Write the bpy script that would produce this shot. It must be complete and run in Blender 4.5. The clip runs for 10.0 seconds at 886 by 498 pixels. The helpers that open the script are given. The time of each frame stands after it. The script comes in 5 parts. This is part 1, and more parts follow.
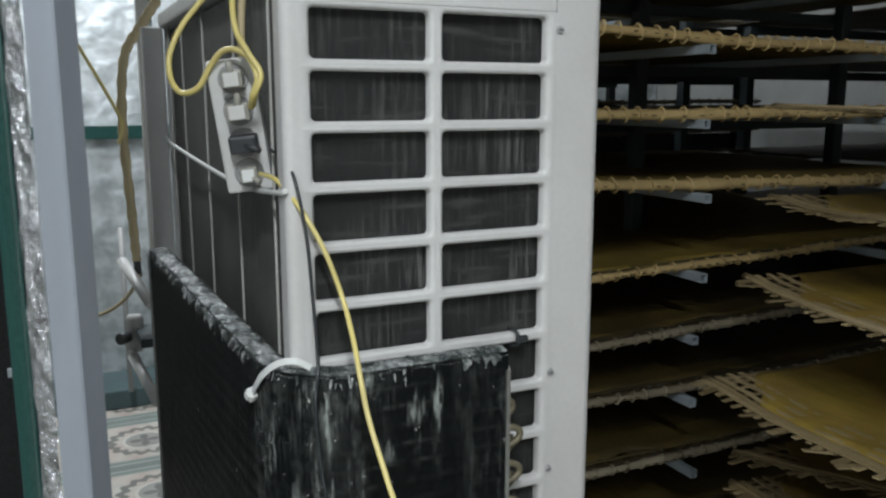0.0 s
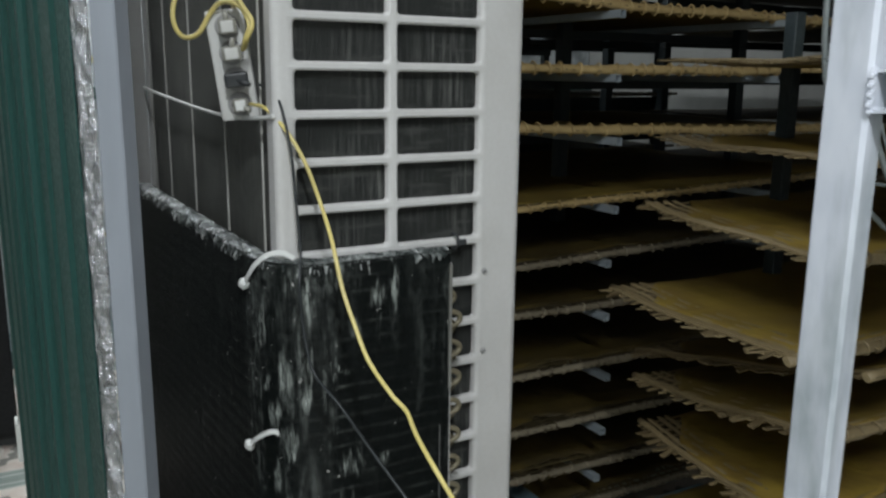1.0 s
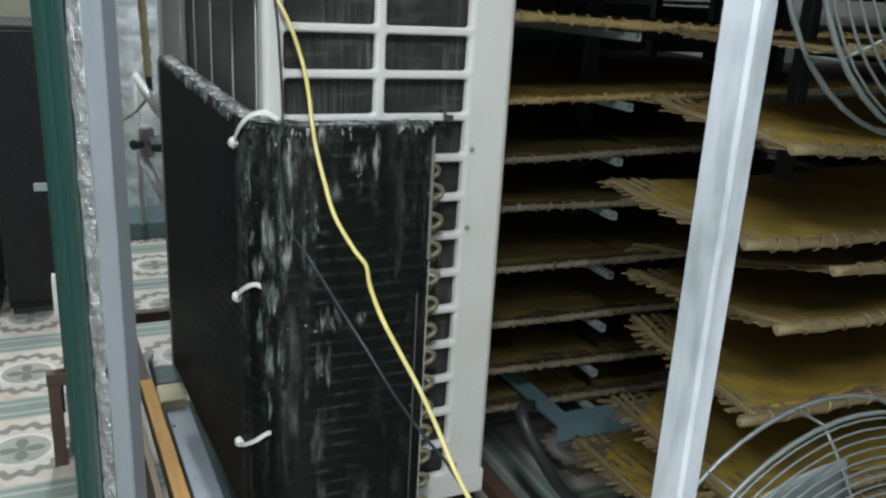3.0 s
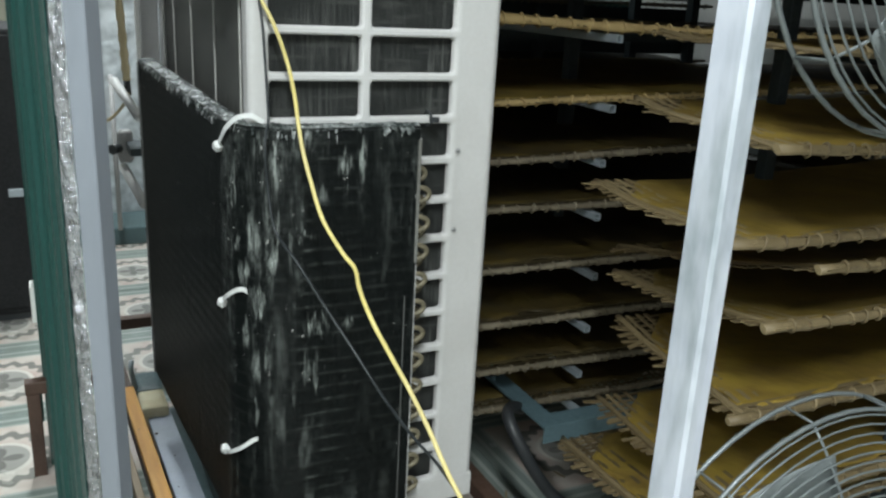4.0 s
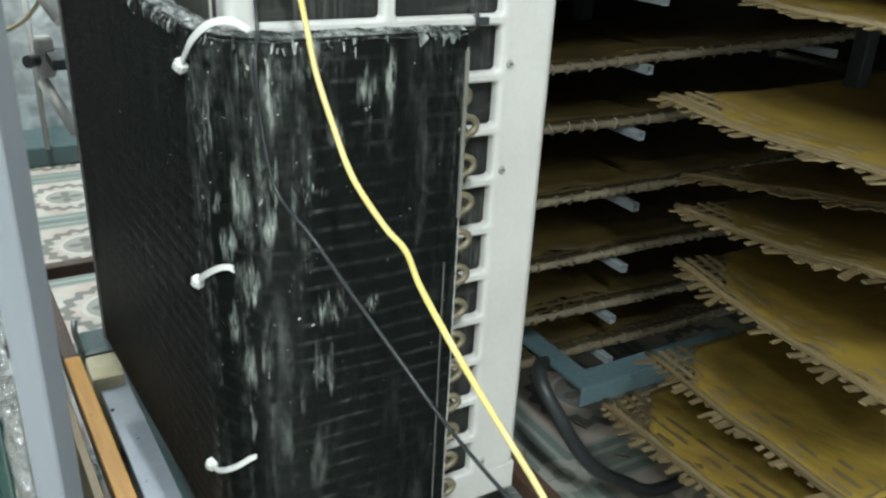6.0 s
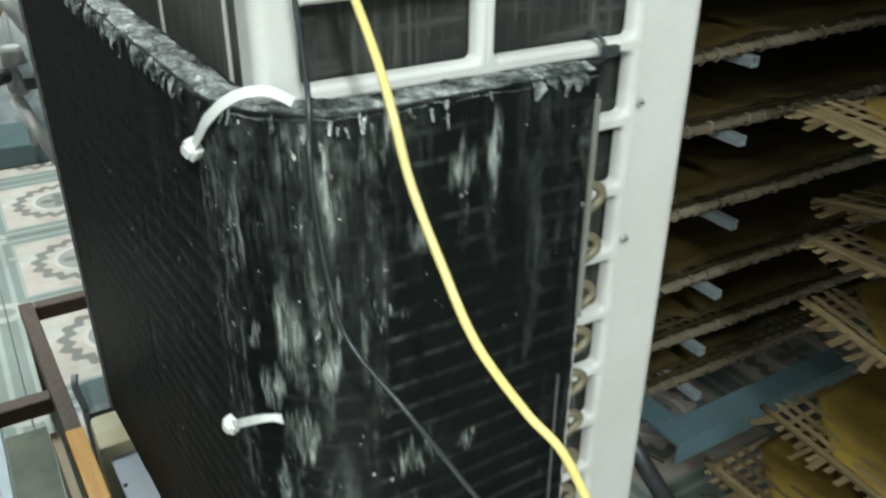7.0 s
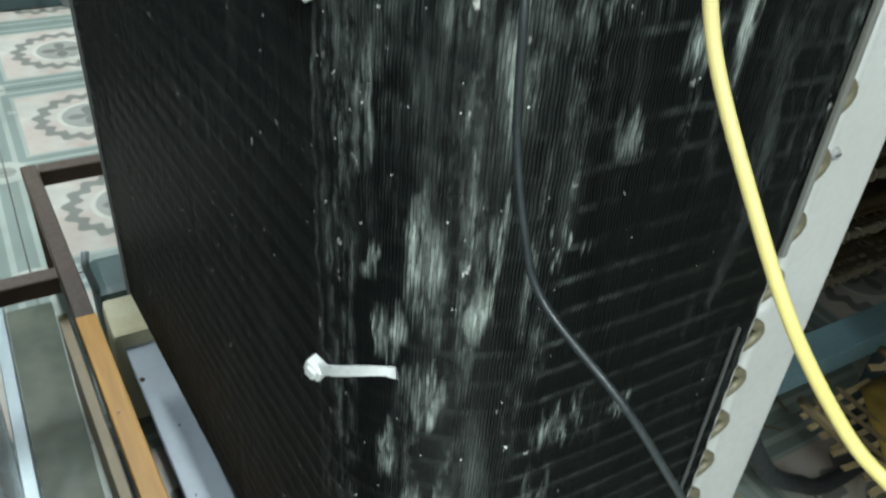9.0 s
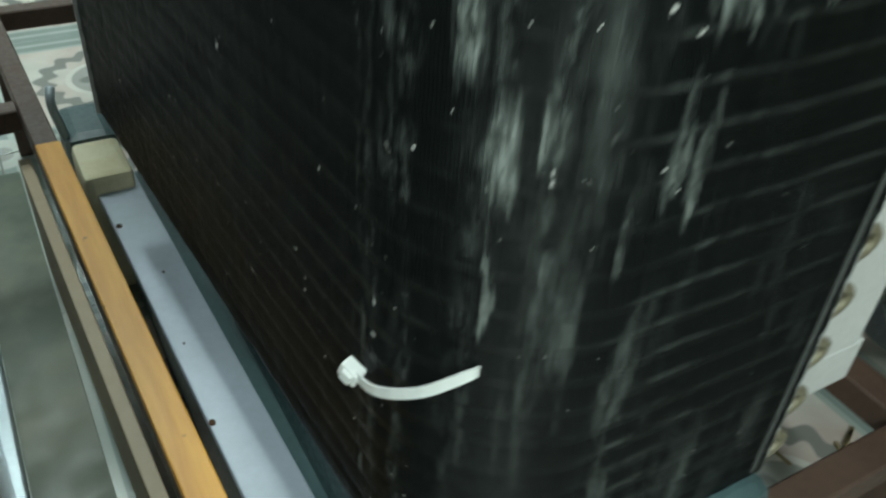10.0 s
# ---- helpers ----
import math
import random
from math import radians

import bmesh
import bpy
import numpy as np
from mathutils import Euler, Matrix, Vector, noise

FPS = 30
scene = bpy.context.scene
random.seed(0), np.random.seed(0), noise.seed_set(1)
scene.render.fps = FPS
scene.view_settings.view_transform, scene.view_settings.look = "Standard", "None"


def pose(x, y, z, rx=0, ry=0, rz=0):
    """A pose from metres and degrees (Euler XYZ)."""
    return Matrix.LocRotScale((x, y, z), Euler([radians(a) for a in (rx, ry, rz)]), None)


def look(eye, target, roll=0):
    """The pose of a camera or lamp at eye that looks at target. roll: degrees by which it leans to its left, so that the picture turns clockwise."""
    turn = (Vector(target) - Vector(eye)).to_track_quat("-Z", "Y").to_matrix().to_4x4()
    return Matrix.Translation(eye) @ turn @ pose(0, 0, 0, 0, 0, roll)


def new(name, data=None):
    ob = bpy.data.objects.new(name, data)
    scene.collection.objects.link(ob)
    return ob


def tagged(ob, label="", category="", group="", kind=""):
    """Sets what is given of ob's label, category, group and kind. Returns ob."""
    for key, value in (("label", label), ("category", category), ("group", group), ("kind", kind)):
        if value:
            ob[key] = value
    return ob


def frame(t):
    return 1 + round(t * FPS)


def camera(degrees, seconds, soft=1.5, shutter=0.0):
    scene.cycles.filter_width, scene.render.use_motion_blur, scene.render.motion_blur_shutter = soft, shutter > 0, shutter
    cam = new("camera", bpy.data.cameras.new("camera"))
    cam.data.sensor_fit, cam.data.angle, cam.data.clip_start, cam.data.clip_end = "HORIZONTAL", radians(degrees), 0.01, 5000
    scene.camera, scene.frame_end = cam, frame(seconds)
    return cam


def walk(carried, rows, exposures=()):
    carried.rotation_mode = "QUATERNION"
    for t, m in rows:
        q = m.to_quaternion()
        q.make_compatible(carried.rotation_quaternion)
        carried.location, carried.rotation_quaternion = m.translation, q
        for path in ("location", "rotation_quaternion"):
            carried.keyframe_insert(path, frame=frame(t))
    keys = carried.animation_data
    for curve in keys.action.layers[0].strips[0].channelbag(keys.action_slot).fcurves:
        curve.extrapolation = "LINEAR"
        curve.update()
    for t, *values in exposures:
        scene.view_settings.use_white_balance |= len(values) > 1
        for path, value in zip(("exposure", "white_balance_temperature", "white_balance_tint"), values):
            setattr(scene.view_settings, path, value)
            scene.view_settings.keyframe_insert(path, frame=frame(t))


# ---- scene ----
cam = camera(56.1, 10.0, soft=2.4, shutter=0.3)
PATH = [
    (0, (0.056, 0.037, 1.408), (0.904, 1.814, 1.056), -0.0),
    (0.5, (-0.033, -0.091, 1.391), (0.881, 1.658, 1.067), -0.5),
    (1, (-0.082, -0.200, 1.366), (0.886, 1.501, 0.956), 0.6),
    (1.5, (-0.061, -0.247, 1.364), (0.865, 1.462, 0.894), 0.2),
    (2, (-0.008, -0.286, 1.360), (0.825, 1.475, 0.907), 2.1),
    (2.5, (0.016, -0.313, 1.320), (0.793, 1.438, 0.746), 2.7),
    (3, (0.023, -0.319, 1.305), (0.825, 1.412, 0.705), 3.1),
    (4.5, (-0.020, -0.281, 1.299), (0.866, 1.411, 0.705), 2.2),
    (5, (-0.081, -0.224, 1.287), (0.864, 1.421, 0.655), 1.7),
    (5.2, (-0.087, -0.190, 1.280), (0.876, 1.421, 0.590), 2.4),
    (6.3, (0.108, 0.184, 1.249), (1.022, 1.736, 0.378), 2.4),
    (6.5, (0.123, 0.231, 1.259), (1.018, 1.768, 0.344), 1.6),
    (7, (0.122, 0.419, 1.276), (1.035, 1.937, 0.347), 0.3),
    (7.5, (0.125, 0.591, 1.249), (1.075, 2.037, 0.246), 1.2),
    (8, (0.138, 0.645, 1.233), (1.062, 2.043, 0.142), 1.3),
    (8.5, (0.115, 0.650, 1.211), (0.966, 2.061, 0.078), 2.9),
    (9, (0.116, 0.635, 1.189), (0.969, 2.014, 0.018), 4.7),
    (9.5, (0.120, 0.635, 1.114), (0.927, 1.966, -0.142), 4.9),
    (9.6, (0.114, 0.626, 1.079), (0.932, 1.955, -0.168), 6.1),
    (9.8, (0.118, 0.648, 0.978), (0.945, 1.978, -0.267), 5.7),
    (10, (0.116, 0.698, 0.880), (0.955, 2.041, -0.341), 4.2),
]
walk(cam, [(t, look(eye, target, roll)) for t, eye, target, roll in PATH],
     [(0, -0.64, 6600, 11), (1, -0.8, 6650, 11), (2, -0.44, 6580, 9), (2.5, -0.56, 6580, 8), (3, -0.38, 6600, 7), (4.5, -0.12, 6620, 7), (5.2, 0.12, 6620, 6), (6.5, 0.16, 6760, 2), (8, 0.08, 6620, 0), (9, 0.03, 6450, 0), (10, -0.2, 6500, -8)])

# ---- light ----
world = bpy.data.worlds.new("world")
scene.world = world
world.use_nodes = True
world.node_tree.nodes["Background"].inputs[0].default_value = (0.55, 0.65, 0.7, 1)
world.node_tree.nodes["Background"].inputs[1].default_value = 0.02


def tube_lamp(place, size, watts, colour, turn=0):
    data = bpy.data.lights.new("tube_light", "AREA")
    data.shape, data.size, data.size_y, data.energy, data.color = "RECTANGLE", size[0], size[1], watts, colour
    ob = new("tube_light", data)
    ob.matrix_world = pose(*place, 0, 0, turn)
    return ob


COOL = (0.94, 1.0, 1.06)
tube_lamp((-0.3, -1.1, 2.8), (1.2, 0.16), 110, COOL, 90)
tube_lamp((-1.2, -0.3, 2.8), (1.2, 0.16), 38, COOL, 90)
tube_lamp((0.1, 3.2, 2.8), (1.2, 0.16), 88, COOL, 90)
tube_lamp((2.6, 3.3, 2.8), (1.2, 0.16), 5, COOL)


# ---- materials ----
class Mat:
    """A small builder of node materials."""

    def __init__(self, name, rough=0.5, metal=0.0):
        self.m = bpy.data.materials.new(name)
        self.m.use_nodes = True
        self.t = self.m.node_tree
        self.b = self.t.nodes["Principled BSDF"]
        self.b.inputs["Roughness"].default_value = rough
        self.b.inputs["Metallic"].default_value = metal
        self.co = self.t.nodes.new("ShaderNodeTexCoord").outputs["Object"]

    def put(self, socket, value):
        if hasattr(value, "links"):
            self.t.links.new(value, socket)
        else:
            socket.default_value = value

    def scaled(self, sx, sy, sz, source=None):
        n = self.t.nodes.new("ShaderNodeMapping")
        n.inputs["Scale"].default_value = (sx, sy, sz)
        self.t.links.new(source or self.co, n.inputs["Vector"])
        return n.outputs[0]

    def noise(self, scale, detail=4, vec=None, rough=0.55, lo=0.35, hi=0.65):
        n = self.t.nodes.new("ShaderNodeTexNoise")
        n.inputs["Scale"].default_value, n.inputs["Detail"].default_value = scale, detail
        n.inputs["Roughness"].default_value = rough
        self.t.links.new(vec or self.co, n.inputs["Vector"])
        return self.ramp(n.outputs["Fac"], lo, hi)

    def ramp(self, fac, lo, hi, a=0.0, b=1.0):
        n = self.t.nodes.new("ShaderNodeMapRange")
        n.clamp = True
        self.put(n.inputs["Value"], fac)
        n.inputs["From Min"].default_value, n.inputs["From Max"].default_value = lo, hi
        n.inputs["To Min"].default_value, n.inputs["To Max"].default_value = a, b
        return n.outputs[0]

    def mix(self, fac, a, b):
        n = self.t.nodes.new("ShaderNodeMix")
        n.data_type = "RGBA"
        self.put(n.inputs[0], fac)
        self.put(n.inputs[6], a)
        self.put(n.inputs[7], b)
        return n.outputs[2]

    def math(self, op, a, b=0.0, c=0.0):
        n = self.t.nodes.new("ShaderNodeMath")
        n.operation = op
        for i, v in enumerate((a, b, c)):
            self.put(n.inputs[i], v)
        return n.outputs[0]

    def split(self, vec=None):
        n = self.t.nodes.new("ShaderNodeSeparateXYZ")
        self.t.links.new(vec or self.co, n.inputs[0])
        return n.outputs

    def colour(self, c):
        self.put(self.b.inputs["Base Color"], c)
        return self

    def rough(self, v):
        self.put(self.b.inputs["Roughness"], v)
        return self

    def bump(self, height, strength=0.3, distance=0.002):
        n = self.t.nodes.new("ShaderNodeBump")
        n.inputs["Strength"].default_value, n.inputs["Distance"].default_value = strength, distance
        self.put(n.inputs["Height"], height)
        self.t.links.new(n.outputs[0], self.b.inputs["Normal"])
        return self

    def random(self):
        return self.t.nodes.new("ShaderNodeObjectInfo").outputs["Random"]

    def island(self):
        return self.t.nodes.new("ShaderNodeNewGeometry").outputs["Random Per Island"]


def rgb(r, g, b):
    return (r, g, b, 1)


def painted(name, base, dirt, rough=0.4, amount=0.5, metal=0.0, fine=120):
    m = Mat(name, rough, metal)
    big, small = m.noise(5, 5, lo=0.45, hi=0.8), m.noise(fine, 3)
    c = m.mix(m.math("MULTIPLY", big, amount), base, dirt)
    m.colour(m.mix(m.math("MULTIPLY", small, 0.12), c, dirt))
    m.rough(m.ramp(small, 0, 1, rough - 0.06, rough + 0.12))
    return m.bump(small, 0.08, 0.0006)


WHITE_STEEL = painted("white_painted_steel", rgb(0.6, 0.6, 0.585), rgb(0.42, 0.41, 0.38), 0.38, 0.45).m
WHITE_PLASTIC = painted("white_plastic", rgb(0.66, 0.67, 0.65), rgb(0.5, 0.48, 0.42), 0.35, 0.35).m
ZIP_PLASTIC = painted("zip_nylon", rgb(0.8, 0.82, 0.8), rgb(0.55, 0.56, 0.52), 0.3, 0.3).m
GUARD_PAINT = painted("grey_white_wire", rgb(0.4, 0.4, 0.37), rgb(0.26, 0.25, 0.22), 0.45, 0.6).m
GREY_PLASTIC = painted("grey_plastic", rgb(0.36, 0.36, 0.35), rgb(0.2, 0.2, 0.2), 0.4, 0.5).m
BLACK_PLASTIC = painted("black_rubber", rgb(0.022, 0.026, 0.029), rgb(0.075, 0.08, 0.08), 0.42, 0.6).m
YELLOW_PVC = painted("yellow_cable", rgb(0.7, 0.59, 0.2), rgb(0.5, 0.43, 0.26), 0.38, 0.9, fine=60).m
BEIGE_TAPE = painted("beige_tape", rgb(0.55, 0.46, 0.28), rgb(0.3, 0.24, 0.13), 0.6, 0.6).m
GREEN_PAINT = painted("green_sheet_steel", rgb(0.005, 0.055, 0.046), rgb(0.004, 0.032, 0.028), 0.46, 0.5).m
TEAL_METAL = painted("teal_sheet", rgb(0.07, 0.115, 0.12), rgb(0.04, 0.06, 0.06), 0.45, 0.6).m
BROWN_STEEL = painted("brown_oxide_steel", rgb(0.085, 0.05, 0.035), rgb(0.03, 0.018, 0.014), 0.55, 0.8).m
DARK_STEEL = painted("dark_rack_steel", rgb(0.03, 0.045, 0.05), rgb(0.015, 0.018, 0.02), 0.55, 0.6).m
ALU = painted("aluminium_tube", rgb(0.4, 0.46, 0.49), rgb(0.22, 0.25, 0.27), 0.36, 0.5, metal=0.35).m
COPPER = painted("tarnished_copper", rgb(0.21, 0.185, 0.12), rgb(0.06, 0.06, 0.045), 0.5, 0.8, metal=0.3).m
RIM_PAINT = painted("pale_blue_rim", rgb(0.42, 0.47, 0.54), rgb(0.26, 0.29, 0.31), 0.35, 0.6).m
WALL_PAINT = painted("old_wall_paint", rgb(0.42, 0.43, 0.41), rgb(0.26, 0.26, 0.24), 0.75, 0.7).m
CEILING_PAINT = painted("ceiling_sheet", rgb(0.5, 0.52, 0.52), rgb(0.34, 0.34, 0.33), 0.7, 0.6).m
PALE_BOARD = painted("pale_board", rgb(0.52, 0.54, 0.5), rgb(0.34, 0.34, 0.3), 0.6, 0.6).m
WET_SHEET = painted("grubby_green_sheet", rgb(0.045, 0.065, 0.04), rgb(0.22, 0.21, 0.15), 0.5, 0.85, fine=22).m
GUARD = painted("grey_guard_wire", rgb(0.24, 0.27, 0.27), rgb(0.1, 0.11, 0.11), 0.42, 0.6, metal=0.4).m
STRIP = painted("grey_strip", rgb(0.2, 0.205, 0.19), rgb(0.08, 0.07, 0.05), 0.5, 0.9).m
DULL_STRIP = painted("dull_strip", rgb(0.085, 0.09, 0.085), rgb(0.03, 0.032, 0.03), 0.5, 0.8).m
CABINET = painted("black_cabinet_paint", rgb(0.004, 0.005, 0.006), rgb(0.01, 0.011, 0.011), 0.75, 0.5).m
CLEAR = painted("clear_grey_plastic", rgb(0.36, 0.36, 0.32), rgb(0.22, 0.21, 0.16), 0.2, 0.6).m
CABLE = painted("grey_black_cable", rgb(0.018, 0.022, 0.024), rgb(0.06, 0.068, 0.07), 0.38, 0.6).m
FOAM = painted("stained_foam", rgb(0.72, 0.68, 0.5), rgb(0.45, 0.34, 0.1), 0.85, 0.7).m
BLUE_STEEL = painted("blue_grey_angle", rgb(0.1, 0.165, 0.185), rgb(0.06, 0.08, 0.09), 0.5, 0.5).m
LAMP_GLASS = Mat("lamp_glass", 0.4).m
LAMP_GLASS.node_tree.nodes["Principled BSDF"].inputs["Emission Color"].default_value = (0.86, 1, 0.97, 1)
LAMP_GLASS.node_tree.nodes["Principled BSDF"].inputs["Emission Strength"].default_value = 3.0


def galvanised():
    m = Mat("galvanised_steel", 0.42, 0.2)
    flow = m.noise(7, 6, m.scaled(3, 3, 0.6), lo=0.42, hi=0.62)
    fleck = m.noise(45, 2, m.scaled(1, 1, 0.5))
    c = m.mix(flow, rgb(0.58, 0.62, 0.69), rgb(0.34, 0.385, 0.415))
    m.colour(m.mix(m.math("MULTIPLY", fleck, 0.25), c, rgb(0.8, 0.83, 0.87)))
    m.rough(m.ramp(fleck, 0, 1, 0.34, 0.52))
    return m.bump(fleck, 0.1, 0.0008).m


def post_paint():
    m = Mat("grey_post_coat", 0.42)
    a = m.noise(14, 4, m.scaled(1, 1, 0.25))
    m.colour(m.mix(m.math("MULTIPLY", a, 0.5), rgb(0.25, 0.275, 0.31), rgb(0.18, 0.2, 0.22)))
    return m.bump(m.noise(90, 2), 0.06, 0.0006).m


def foil_edge():
    m = Mat("crumpled_foil", 0.22, 1.0)
    a = m.noise(70, 5, m.scaled(1, 1, 0.7), lo=0.3, hi=0.7)
    m.colour(m.mix(a, rgb(0.62, 0.64, 0.66), rgb(0.4, 0.41, 0.43)))
    return m.bump(a, 1.0, 0.009).m


def foil_wall():
    m = Mat("dull_foil_wall", 0.3, 0.5)
    a = m.noise(5.0, 1, lo=0.3, hi=0.7)
    b = m.noise(9, 2, lo=0.38, hi=0.62)
    m.colour(m.mix(b, rgb(0.72, 0.77, 0.79), rgb(0.42, 0.46, 0.47)))
    m.rough(m.ramp(b, 0, 1, 0.4, 0.6))
    return m.bump(m.math("ADD", a, m.math("MULTIPLY", b, 0.5)), 0.3, 0.03).m


def black_fins():
    """Black-coated fins with grey scuffs that run down them and along the tube rows, and the front rows' sheen painted
    in.
    """
    m = Mat("black_coated_fins", 0.4)
    x, y, z = m.split()
    wear = m.t.nodes.new("ShaderNodeAttribute")
    wear.attribute_name = "wear"
    scuff = wear.outputs["Fac"]
    near = m.ramp(y, 0.98, 1.1, 1.0, 0.2)
    streak = m.noise(11, 6, m.scaled(5, 5, 0.7), rough=0.7, lo=0.5, hi=0.68)
    patch = m.noise(6, 3, m.scaled(1, 1, 0.5), lo=0.45, hi=0.62)
    wave = m.math("MULTIPLY", m.noise(9, 2, m.scaled(1, 1, 0.4), lo=0.2, hi=0.8), 0.006)
    row = m.ramp(m.math("COSINE", m.math("MULTIPLY", m.math("SUBTRACT", m.math("ADD", z, wave), 0.358), 2 * math.pi / 0.0246)), 0.6, 0.98)
    face = m.math("MULTIPLY", m.ramp(x, 0.345, 0.385), m.ramp(x, 0.385, 0.5, 1.0, 0.1))
    # pale bands on the front tube rows: the ridges' sheen painted as colour
    bands = m.math("MULTIPLY", m.math("MULTIPLY", row, face), m.math("MULTIPLY", m.ramp(y, 0.935, 0.96, 1.0, 0.0), m.noise(13, 5, m.scaled(1.4, 1.4, 1.6), rough=0.7, lo=0.42, hi=0.66)))
    smear = m.math("MULTIPLY", row, m.noise(7, 3, m.scaled(1.5, 1.5, 0.6), lo=0.42, hi=0.66))
    fine = m.noise(60, 5, m.scaled(1, 1, 0.3), rough=0.7, lo=0.34, hi=0.6)
    haze = m.t.nodes.new("ShaderNodeAttribute")
    haze.attribute_name = "grime"
    fleck = m.math("MAXIMUM", m.noise(130, 2, lo=0.735, hi=0.76), m.math("MULTIPLY", m.noise(95, 3, m.scaled(1, 1, 0.6), lo=0.67, hi=0.73), m.ramp(haze.outputs["Fac"], 0.15, 0.6)))
    loose = m.math("MULTIPLY", near, m.math("MAXIMUM", m.math("MULTIPLY", m.math("MULTIPLY", streak, patch), 0.26), m.math("MULTIPLY", m.math("MULTIPLY", smear, m.ramp(z, 0.5, 0.68, 0.2, 1.0)), 0.065)))
    lines = m.math("MULTIPLY", m.noise(34, 5, m.scaled(4, 4, 0.22), rough=0.65, lo=0.42, hi=0.64), m.noise(120, 4, m.scaled(1, 1, 0.4), rough=0.7, lo=0.42, hi=0.6))
    loose = m.math("MAXIMUM", loose, m.math("MULTIPLY", m.math("MULTIPLY", haze.outputs["Fac"], lines), 0.85))
    loose = m.math("MAXIMUM", loose, m.math("MULTIPLY", bands, 0.2))
    worn = m.math("MULTIPLY", m.math("MAXIMUM", m.math("MULTIPLY", m.ramp(scuff, 0.1, 1.0), m.noise(60, 5, m.scaled(2.4, 2.4, 0.3), rough=0.72, lo=0.4, hi=0.57)), loose), m.ramp(fine, 0, 1, 0.15, 1.0))
    c = m.mix(worn, rgb(0.006, 0.0078, 0.0075), rgb(0.47, 0.52, 0.48))
    m.colour(m.mix(fleck, c, rgb(0.7, 0.7, 0.66)))
    m.b.inputs["Specular IOR Level"].default_value = 0.2
    return m.rough(m.ramp(worn, 0, 1, 0.4, 0.3)).m


def scuffed_glint_top():
    m = Mat("scuffed_glint_coil_edge", 0.28)
    a = m.noise(24, 6, rough=0.7, lo=0.43, hi=0.62)
    b = m.noise(90, 4, lo=0.35, hi=0.7)
    w = m.math("MULTIPLY", a, m.ramp(b, 0, 1, 0.35, 1))
    # the pale colour stands for scuffs and for white glints on the crumpled edge
    m.colour(m.mix(w, rgb(0.045, 0.056, 0.053), rgb(0.66, 0.7, 0.68)))
    m.rough(m.ramp(b, 0, 1, 0.12, 0.36))
    return m.bump(b, 0.8, 0.006).m


def dusty_fins(name, dark, dust, lo):
    m = Mat(name, 0.5)
    s = m.noise(12, 6, m.scaled(14, 14, 0.8), rough=0.68, lo=lo - 0.06, hi=lo + 0.16)
    p = m.noise(7, 3, lo=0.36, hi=0.64)
    level = m.noise(10, 3, m.scaled(0.8, 0.8, 7), lo=0.54, hi=0.66)
    f = m.math("MAXIMUM", m.math("MULTIPLY", s, p), m.math("MULTIPLY", level, 0.28))
    m.colour(m.mix(f, dark, dust))
    return m.m


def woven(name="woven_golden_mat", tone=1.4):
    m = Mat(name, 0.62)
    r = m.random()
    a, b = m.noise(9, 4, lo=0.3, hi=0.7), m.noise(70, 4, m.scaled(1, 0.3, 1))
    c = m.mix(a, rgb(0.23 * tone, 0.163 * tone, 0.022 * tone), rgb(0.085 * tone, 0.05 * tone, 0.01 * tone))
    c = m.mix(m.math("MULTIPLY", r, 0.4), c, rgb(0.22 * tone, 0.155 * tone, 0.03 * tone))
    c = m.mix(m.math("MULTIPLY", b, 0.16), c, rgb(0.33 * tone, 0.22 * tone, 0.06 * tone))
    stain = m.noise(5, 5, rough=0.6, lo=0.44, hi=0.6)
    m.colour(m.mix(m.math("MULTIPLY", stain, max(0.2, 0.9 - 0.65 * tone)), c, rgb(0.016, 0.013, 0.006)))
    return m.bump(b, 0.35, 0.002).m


def bamboo(name="bamboo_strip", pale=rgb(0.34, 0.265, 0.14), dark=rgb(0.1, 0.072, 0.034)):
    m = Mat(name, 0.55)
    r = m.math("ADD", m.math("MULTIPLY", m.island(), 0.6), m.math("MULTIPLY", m.random(), 0.4))
    g = m.noise(60, 4, m.scaled(0.5, 0.5, 1))
    c = m.mix(r, pale, dark)
    m.colour(m.mix(m.math("MULTIPLY", g, 0.35), c, dark))
    return m.bump(g, 0.3, 0.0012).m


def orange_wood():
    m = Mat("orange_stained_batten", 0.5)
    g = m.noise(16, 5, m.scaled(4, 0.4, 4))
    c = m.mix(g, rgb(0.62, 0.31, 0.045), rgb(0.5, 0.23, 0.03))
    m.colour(m.mix(m.noise(40, 2, lo=0.68, hi=0.76), c, rgb(0.06, 0.04, 0.02)))
    return m.bump(g, 0.2, 0.001).m


